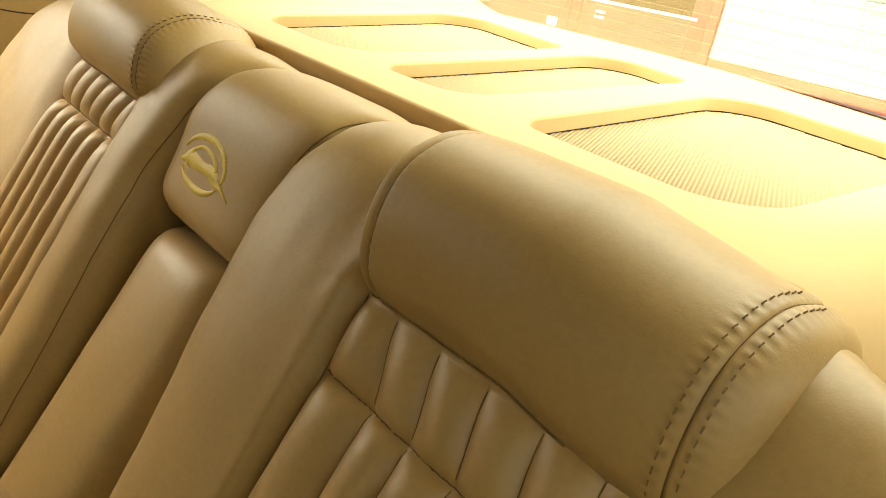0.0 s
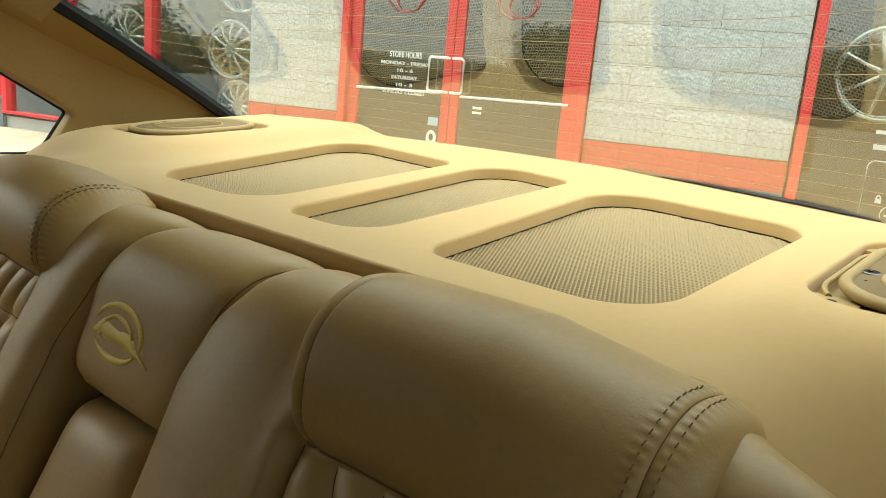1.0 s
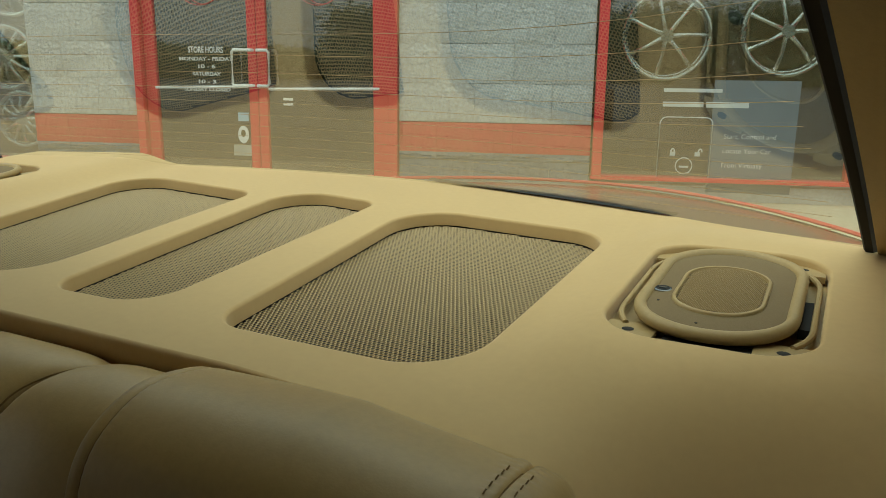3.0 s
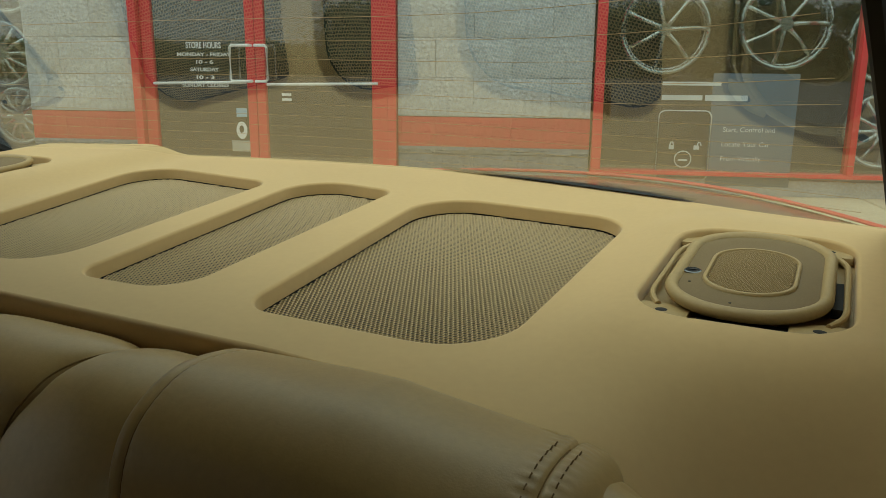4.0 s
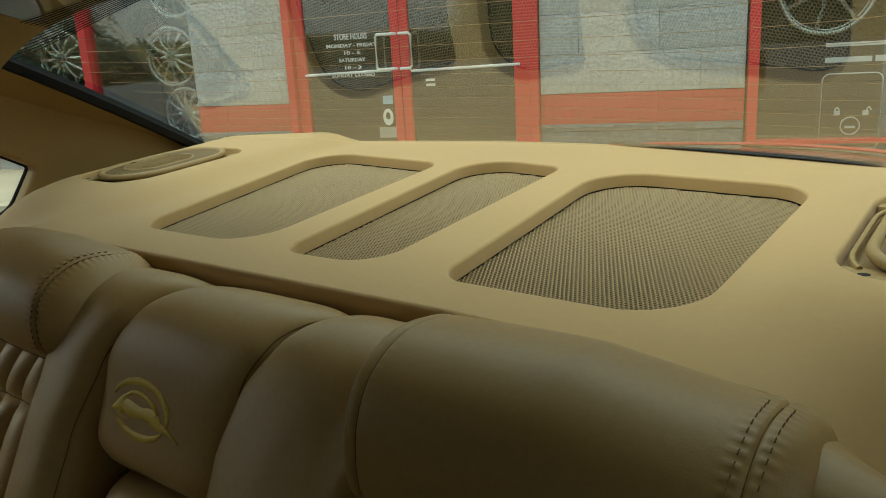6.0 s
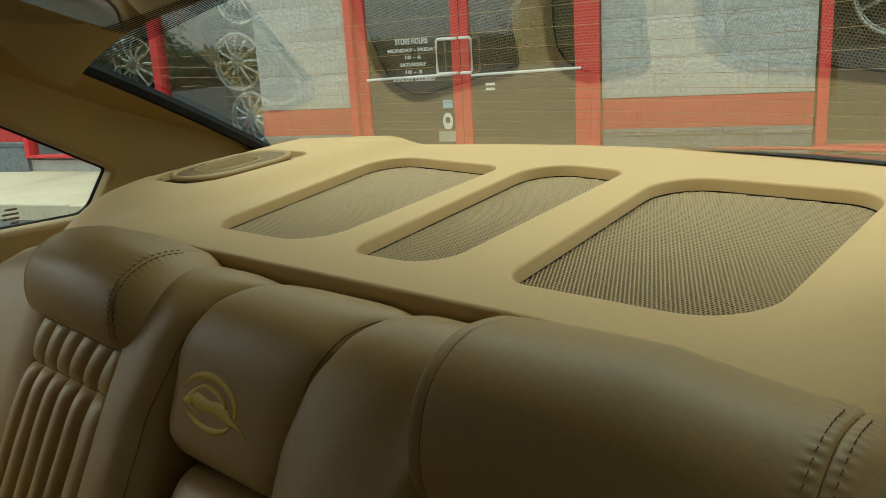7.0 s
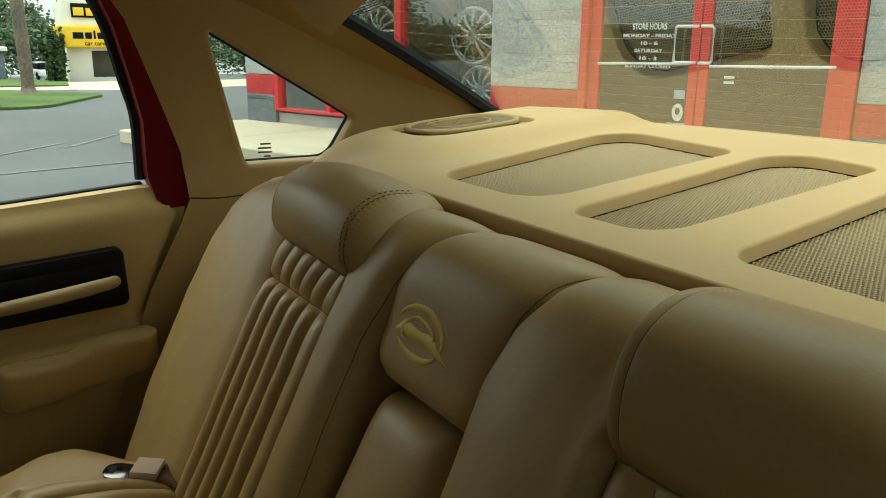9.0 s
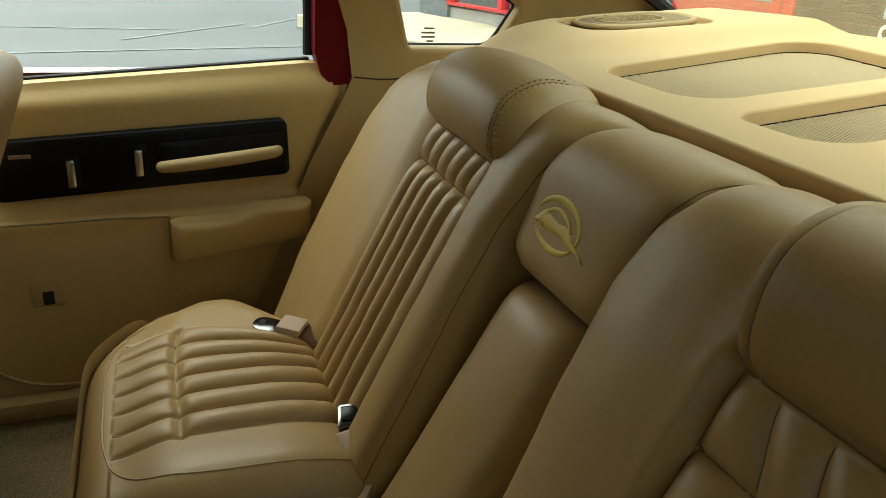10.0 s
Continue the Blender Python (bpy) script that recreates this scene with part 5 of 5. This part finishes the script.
for body, z, size, wide in (("STORE HOURS", 1.213, 0.068, 0.30), ("MONDAY - FRIDAY", 1.150, 0.040, 0.47), ("10 - 6", 1.090, 0.040, 0.16), ("SATURDAY", 1.030, 0.040, 0.25), ("10 - 3", 0.968, 0.040, 0.16), ("SUNDAY CLOSED", 0.905, 0.038, 0.40)):
    ob = lettering(body, 0, 0, size, WHITE, entrance, 0, 0.0012, m=Matrix())
    ob.data.transform(FM @ Matrix.Translation((-4.44, 0.0205, z)) @ Matrix.Diagonal((wide / (2 * max(v.co.x for v in ob.data.vertices)), 1, 1, 1)))
for s in (-4.47, -3.48):                          # round red mark on each pane, as plain rings
    for r0, ds, dz in ((0.17, 0.0, 1.72), (0.11, 0.03, 1.68)):
        tube("red_mark", [fac(s + ds + r0 * math.cos(t), -0.018, dz + 0.8 * r0 * math.sin(t)) for t in np.linspace(0, 2 * math.pi, 29)[:-1]], 0.010, RED_FRAME, entrance, "red ring mark on the glass", closed=True, sides=6, flat=0.3)

# shop windows
ALLOY = shader("polished alloy", (0.80, 0.81, 0.82), 0.16, 0.9, stain=0.05)


def window_bay(name, s0, s1, mullions, label, glass, last=None):
    w = thing(name, label, "shop window", kind="structure", at=fac((s0 + s1) / 2, 0, 0.4))
    for s, k in mullions:
        fbox("mullion", s - k / 2, s + k / 2, -0.09, 0.04, 0.31, 2.95, RED_FRAME, w, "red window frame")
    fbox("sill", s0, s1, -0.09, 0.05, 0.282, 0.312, RED_FRAME, w, "red window sill")
    fbox("head", s0, s1, -0.09, 0.04, 2.9, 3.0, RED_FRAME, w)
    edges = [m[0] for m in mullions] + ([] if last is None else [last])
    for a, b in zip(edges, edges[1:]):
        raw("pane", [fac(q, -0.026, z) for q, z in ((a, 0.30), (b, 0.30), (b, 2.92), (a, 2.92))], [(0, 1, 2, 3)], glass, w, "glass pane")
    return w


window_bay("window_1", -9.13, -6.0, ((-9.10, 0.07), (-8.22, 0.07), (-7.16, 0.09)), "shop window in red frames with wheels on show behind", WINDOW_GLASS, -6.0)
window_bay("window_2", -1.30, 2.42, ((-1.255, 0.075), (0.62, 0.05), (2.39, 0.06)), "shop window in red frames with posters and wheels behind", SHOP_GLASS)


def show_wheel(s, z, r, out, spokes=10):
    """A large alloy wheel on show: tyre, rim and spokes."""
    wh = thing("alloy_wheel", "polished multi-spoke alloy wheel on show behind glass", "wheel", group="wheels on show", at=fac(s, out, z))
    base = FM @ Matrix.Translation((s, -out, z))

    def ringpts(rad, n, dy=0.0):
        return [base @ Vector((rad * math.cos(2 * math.pi * i / n), dy, rad * math.sin(2 * math.pi * i / n))) for i in range(n)]

    tube("rim", ringpts(r, 40), 0.018, ALLOY, wh, closed=True, sides=8)
    tube("lip", ringpts(r * 0.93, 40, 0.03), 0.008, ALLOY, wh, closed=True, sides=6)
    tube("barrel", ringpts(r * 0.97, 40, 0.10), 0.03, RUBBER, wh, closed=True, sides=6)
    for i in range(spokes):
        t = 2 * math.pi * i / spokes
        tube("spoke", [base @ Vector((q * r * math.cos(t + d), dy, q * r * math.sin(t + d))) for q, d, dy in ((0.12, 0, 0.0), (0.5, 0.05, -0.02), (0.95, 0.02, 0.02))], [0.020, 0.014, 0.018], ALLOY, wh, sides=6)
    tube("hub", [base @ Vector((0, -0.03, 0)), base @ Vector((0, 0.04, 0))], 0.05, ALLOY, wh, sides=16)


for s, z, r in ((-6.45, 1.16, 0.27), (-6.35, 1.78, 0.26), (-6.35, 0.62, 0.24), (-7.75, 1.2, 0.27), (-0.75, 1.38, 0.33), (0.15, 1.42, 0.33), (0.95, 1.30, 0.32), (0.95, 0.62, 0.28), (1.75, 1.3, 0.32)):
    show_wheel(s, z, r, -0.32, 12 if r < 0.3 else 7)

poster = thing("poster", "blue-grey window poster with a phone outline and white words", "poster", at=fac(-0.2, -0.05, 0.4))
GREY_POSTER = shader("blue grey poster", (0.105, 0.14, 0.175), 0.6, stain=0.08)
PALE_INK = shader("pale ink", (0.52, 0.54, 0.54), 0.6)
fbox("sheet", -0.41, 0.21, -0.0245, -0.0225, 0.20, 1.05, GREY_POSTER, poster, bevel=0)
phone = rounded(((-0.79, 0.24), (-0.40, 0.24), (-0.40, 0.77), (-0.79, 0.77)), (0.05,) * 4, 6)
tube("phone_outline", [fac(p[0], -0.0195, p[1]) for p, _ in phone], 0.005, PALE_INK, poster, closed=True, sides=6)
tube("phone_button", [fac(-0.59 + 0.062 * math.cos(t), -0.0195, 0.40 + 0.062 * math.sin(t)) for t in np.linspace(0, 2 * math.pi, 25)[:-1]], 0.005, PALE_INK, poster, closed=True, sides=6)
fbox("button_bar", -0.625, -0.555, -0.0215, -0.0195, 0.385, 0.400, PALE_INK, poster, bevel=0)
for s in (-0.68, -0.495):
    fbox("lock_body", s - 0.020, s + 0.020, -0.0215, -0.0195, 0.475, 0.507, PALE_INK, poster, bevel=0)
    tube("lock_loop", [fac(s + (0.020 if s > -0.6 else 0.0) + 0.013 * math.cos(t), -0.0195, 0.507 + 0.024 * math.sin(t)) for t in np.linspace(0, math.pi, 9)], 0.005, PALE_INK, poster, sides=6)
for k, body in enumerate(("Start, Control and", "Locate Your Car", "From Virtually", "Anywhere with Your")):
    ob = lettering(body, 0.0, 0.0, 0.052, PALE_INK, poster, -0.021, m=Matrix())
    ob.data.transform(FM @ Matrix.Translation((-0.31 - min(v.co.x for v in ob.data.vertices), 0, 0.615 - 0.110 * k)))
fbox("word_bar", -0.78, -0.48, -0.0215, -0.0195, 0.848, 0.885, PALE_INK, poster, bevel=0.001)
fbox("word_bar", -0.46, -0.15, -0.0215, -0.0195, 0.846, 0.888, PALE_INK, poster, bevel=0.001)
fbox("word_bar", -0.78, -0.35, -0.0215, -0.0195, 0.958, 0.985, PALE_INK, poster, bevel=0.001)

# room behind the glass, its dimness painted into walls, floor and ceiling
inside = thing("shop_interior", "shop interior with its dimness put into dark walls and floor", "room", kind="structure", at=fac(-3, -2, 0.13))
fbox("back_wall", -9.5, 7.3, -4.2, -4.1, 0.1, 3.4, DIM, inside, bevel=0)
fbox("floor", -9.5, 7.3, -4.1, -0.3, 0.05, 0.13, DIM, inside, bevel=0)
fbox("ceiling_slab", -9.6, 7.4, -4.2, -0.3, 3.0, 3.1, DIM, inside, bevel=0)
fbox("side_wall", -9.66, -9.5, -4.2, -0.3, 0.0, 4.4, BLOCK, inside, bevel=0)
fbox("side_wall", 7.3, 7.5, -4.2, -0.3, 0.0, 4.4, BLOCK, inside, bevel=0)

# ---- outside: car park, road and what stands beyond ----
for a, b in (((-6.0, -4.2), (-6.9, 0.30)), ((-6.9, 0.30), (-7.06, 1.14)), ((-7.4, -0.6), (-8.75, 0.62)), ((-8.45, 0.70), (-9.40, 1.33)), ((-8.3, -4.0), (-8.15, -0.1))):
    a, b = Vector((*a, 0.002)), Vector((*b, 0.002))
    side = (b - a).cross(Vector((0, 0, 1))).normalized() * 0.022
    tagged(raw("parking_line", [a - side, b - side, b + side, a + side], [(0, 1, 2, 3)], ROAD_PAINT), "worn white parking line on asphalt", "road marking", group="parking lines", kind="structure")


def patch(name, pts, z, material, label, category):
    loop = rounded(pts, [0.8] * len(pts), 6)
    n = len(loop)
    verts = [(*p, h + dip(p[0])) for h in (-0.02, z) for p, _ in loop]
    return tagged(raw(name, verts, [tuple(range(n, 2 * n))] + [(i, (i + 1) % n, n + (i + 1) % n, n + i) for i in range(n)], material), label, category, kind="structure")


patch("grass_island", ((-20.5, -12.0), (-15.6, -6.0), (-13.4, 0.9), (-16.4, 2.4), (-20.0, 0.6)), 0.04, GRASS, "mown grass island in the car park", "grass")
patch("road", ((-44, -30), (-22.5, -12), (-20.5, 3.2), (-17, 14), (-20, 40), (-44, 30)), 0.003, CONCRETE, "pale side road", "road")
patch("grass_verge", ((-120, -40), (-30, -16), (-26.5, 3.0), (-43, 5.0), (-120, 6)), 0.05, GRASS, "grass verge beyond the road", "grass")
LOW_A, LOW_B = (-13.4, -2.8), (-13.95, 0.20)
CONCRETE_DARK = shader("weathered grey block", (0.20, 0.20, 0.185), 0.9, grain=0.2, scale=30, stain=0.25, stain_scale=3, bump=0.5, bump_scale=60, per_piece=0.15)
low = thing("low_wall", "low grey block retaining wall at the grass", "garden wall", kind="structure", at=(-13.4, -0.5, 0))
for k in range(11):
    t = k / 10
    x, y = LOW_A[0] + (LOW_B[0] - LOW_A[0]) * t, LOW_A[1] + (LOW_B[1] - LOW_A[1]) * t
    boxed("block", (x - 0.2, y - 0.19, -0.02), (x + 0.1, y + 0.19, 0.30 - 0.16 * (k > 7) + 0.02 * (k % 3)), CONCRETE_DARK, low, bevel=0.02)
shed = thing("metal_shed", "long grey shed with a white roof edge", "building", at=(-75, -10, -2.3))
boxed("wall", (-82, -34, -2.4), (-75, 4.4, 0.05), BLOCK_LOW, shed, bevel=0.02)
boxed("roof", (-82.3, -34.3, 0.05), (-74.7, 4.7, 0.40), CREAM_WALL, shed, bevel=0.04)


def leaf_cloud(name, centre, size, count, leaf, seed, parent, density=1.0):
    """A crown: many small leaf quads in uneven clumps."""
    rnd = random.Random(seed)
    clumps = [(Vector((rnd.gauss(0, 0.42) * size[0], rnd.gauss(0, 0.42) * size[1], rnd.uniform(-0.5, 0.5) * size[2])), rnd.uniform(0.14, 0.32)) for _ in range(26)]
    verts, faces = [], []
    for _ in range(count):
        c, r = rnd.choice(clumps)
        d = Vector((rnd.gauss(0, 1), rnd.gauss(0, 1), rnd.gauss(0, 1))) * r * 0.55
        p = Vector(centre) + c + Vector((d.x * size[0], d.y * size[1], d.z * size[2]))
        a = Vector((rnd.gauss(0, 1), rnd.gauss(0, 1), rnd.gauss(0, 0.6))).normalized()
        b = a.cross(Vector((rnd.gauss(0, 1), rnd.gauss(0, 1), rnd.gauss(0, 1)))).normalized()
        l = leaf * rnd.uniform(0.6, 1.3)
        k = len(verts)
        verts += [p - a * l, p + b * l * 0.5, p + a * l, p - b * l * 0.5]
        faces.append((k, k + 1, k + 2, k + 3))
    me = bpy.data.meshes.new(name)
    me.from_pydata([tuple(v) for v in verts], [], faces)
    # crowns with larger leaves get the haze-paled green
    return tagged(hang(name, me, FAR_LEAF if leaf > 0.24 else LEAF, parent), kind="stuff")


def tree(x, y, h, spread, seed, pine=False):
    z0 = dip(x)
    t = thing("tree", "tall pine with a bare trunk and sparse crown" if pine else "leafy green tree at the edge of the lot", "tree", group="trees beyond the road", at=(x, y, z0))
    rnd = random.Random(seed)
    tube("trunk", spline([(x, y, z0 - 0.1), (x + rnd.uniform(-0.2, 0.2), y, z0 + h * 0.45), (x + rnd.uniform(-0.4, 0.4), y, z0 + h * 0.92)], 9), [0.05 * h * (1 - 0.085 * i) * 0.45 for i in range(9)], BARK, t, sides=9)
    for k in range(6):
        a, z = rnd.uniform(0, 6.28), z0 + h * rnd.uniform(0.45 if not pine else 0.65, 0.85)
        tube("limb", [(x, y, z), (x + math.cos(a) * spread * 0.3, y + math.sin(a) * spread * 0.3, z + 0.05 * h), (x + math.cos(a) * spread * 0.6, y + math.sin(a) * spread * 0.6, z + 0.09 * h)], [0.008 * h, 0.005 * h, 0.002 * h], BARK, t, sides=6)
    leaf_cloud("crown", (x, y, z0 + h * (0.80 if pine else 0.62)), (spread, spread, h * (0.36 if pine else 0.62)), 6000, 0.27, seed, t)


for k, (x, y, h, sp, pine) in enumerate(((-44, -14, 11, 3.6, 0), (-50, -8, 13, 3.4, 1), (-56, -3, 9, 3.4, 0), (-54, 0.5, 13, 3.2, 1), (-62, 5, 10, 3.8, 0), (-60, 9, 14, 3.4, 1), (-58, -20, 12, 4, 0), (-64, -12, 15, 4, 1), (-42, -22, 9, 4, 0), (-66, 3, 13, 5, 0), (-70, -28, 13, 5, 0), (-74, 16, 12, 5, 0))):
    tree(2.1 * x, 2.1 * y, h, sp, 40 + k, bool(pine))

palm = thing("palm_tree", "palm with a straight grey trunk on the grass", "tree", at=(-17.6, 1.12, 0.1))
tube("trunk", spline([(-17.6, 1.12, 0.0), (-17.6, 1.12, 0.2), (-17.58, 1.12, 0.7), (-17.64, 1.08, 3.0), (-17.6, 1.0, 5.6)], 16), [0.24, 0.17, 0.145] + [0.125] * 13, BARK, palm, sides=12)
for k in range(14):
    a = 2 * math.pi * k / 14
    tube("frond", spline([(-17.6, 1.0, 5.6), (-17.6 + 0.9 * math.cos(a), 1.0 + 0.9 * math.sin(a), 6.2), (-17.6 + 2.0 * math.cos(a), 1.0 + 2.0 * math.sin(a), 5.7)], 8), [0.03, 0.16, 0.2, 0.2, 0.18, 0.14, 0.1, 0.03], LEAF, palm, sides=6, flat=0.15)
bush = thing("shrub", "clipped dark green shrub by the yellow-signed building", "shrub", at=(-44, 4.75, -1.05))
leaf_cloud("leaves", (-44, 4.75, 0.0), (0.55, 0.55, 2.2), 3000, 0.12, 7, bush)

garage = thing("garage_building", "cream garage building with a yellow sign band", "building", at=(-42, 10, 0))
GM = Matrix.Translation((-45.0, 5.42, -1.20)) @ Matrix.Rotation(radians(86), 4, 'Z')
boxed("wall", (0, 0, 0), (5.6, 9, 4.28), CREAM_WALL, garage, bevel=0.03, m=GM)
boxed("sign_band", (-0.55, -0.55, 1.84), (5.2, 0.05, 2.97), YELLOW, garage, "yellow sign band", bevel=0.14, seg=3, m=GM)
boxed("upper_sign", (0.35, -0.12, 3.36), (5.1, -0.01, 4.06), BLACK, garage, "black sign board with yellow words", bevel=0.02, m=GM)
boxed("window", (1.15, -0.03, 0.36), (5.2, 0.03, 1.70), DIM, garage, "dark window", bevel=0.01, m=GM)
for x0, x1, z0, z1 in ((0.45, 0.95, 3.46, 3.86), (1.05, 1.40, 3.46, 3.84), (1.50, 1.62, 3.46, 3.98), (1.72, 2.15, 3.46, 3.86)):
    boxed("word_bar", (x0, -0.14, z0), (x1, -0.12, z1), YELLOW, garage, bevel=0.01, m=GM)
for x0, x1, z0, z1 in ((0.30, 0.80, 2.30, 2.62), (0.88, 1.20, 2.30, 2.62), (1.28, 1.38, 2.30, 2.72), (1.46, 1.85, 2.30, 2.62), (1.93, 2.25, 2.30, 2.62)):
    boxed("word_bar", (x0, -0.575, z0), (x1, -0.55, z1), BLACK, garage, bevel=0.01, m=GM)
lettering("car care center", 1.75, 1.98, 0.30, BLACK, garage, 0.56, 0.006, m=GM)

far = thing("far_building", "long pale building with dark windows far off", "building", at=(-40, 22, 0))
HM = Matrix.Translation((-34, 16, -0.75)) @ Matrix.Rotation(radians(48), 4, 'Z')
boxed("wall", (0, 0, 0), (30, 8, 4.2), CREAM_WALL, far, bevel=0.02, m=HM)
boxed("band", (-0.05, -0.05, 3.1), (30.05, 0.02, 3.6), BLOCK_LOW, far, bevel=0.01, m=HM)
for k in range(6):
    boxed("window", (1.0 + 4.6 * k, -0.04, 1.2), (3.6 + 4.6 * k, 0.04, 2.6), DIM, far, bevel=0.01, m=HM)

parked = thing("parked_car", "small white car parked far off", "car", at=(-75, 7.2, -2.2))
CM = Matrix.Translation((-75, 7.2, -2.26)) @ Matrix.Rotation(radians(10), 4, 'Z')
WHITE_CAR = shader("white car paint", (0.75, 0.75, 0.74), 0.3, stain=0.05, coat=0.4)
boxed("body", (-2.1, -0.85, 0.30), (2.1, 0.85, 0.85), WHITE_CAR, parked, bevel=0.16, seg=4, m=CM)
boxed("cabin", (-1.1, -0.75, 0.80), (1.3, 0.75, 1.42), BLACK, parked, bevel=0.22, seg=4, m=CM)
boxed("roof", (-0.75, -0.66, 1.37), (0.95, 0.66, 1.45), WHITE_CAR, parked, bevel=0.03, m=CM)
for sx in (-1.3, 1.3):
    for sy in (-0.8, 0.8):
        tube("wheel", [CM @ Vector((sx, sy - 0.09, 0.32)), CM @ Vector((sx, sy + 0.09, 0.32))], 0.32, RUBBER, parked, sides=18)

woods = thing("far_woods", "line of far trees behind the lot", "trees", kind="stuff", at=(-80, 0, 0))
for k in range(26):
    a = radians(95 + 9.5 * k)
    r = 120 if k < 10 else 62
    low, tall = (0.2, 5.5) if k < 10 else (0.9, 2.6) if k in (16, 17, 18) else (2.6, 5.5)
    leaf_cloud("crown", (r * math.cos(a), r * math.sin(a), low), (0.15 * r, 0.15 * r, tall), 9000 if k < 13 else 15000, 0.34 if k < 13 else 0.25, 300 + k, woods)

# stones last
masonry(-9.68, -9.14, 3.0)
masonry(-9.14, -5.99, 0.30)
masonry(-5.99, -5.05, 3.0)
masonry(-2.82, -1.31, 3.0)
masonry(-1.31, 2.40, 0.30)
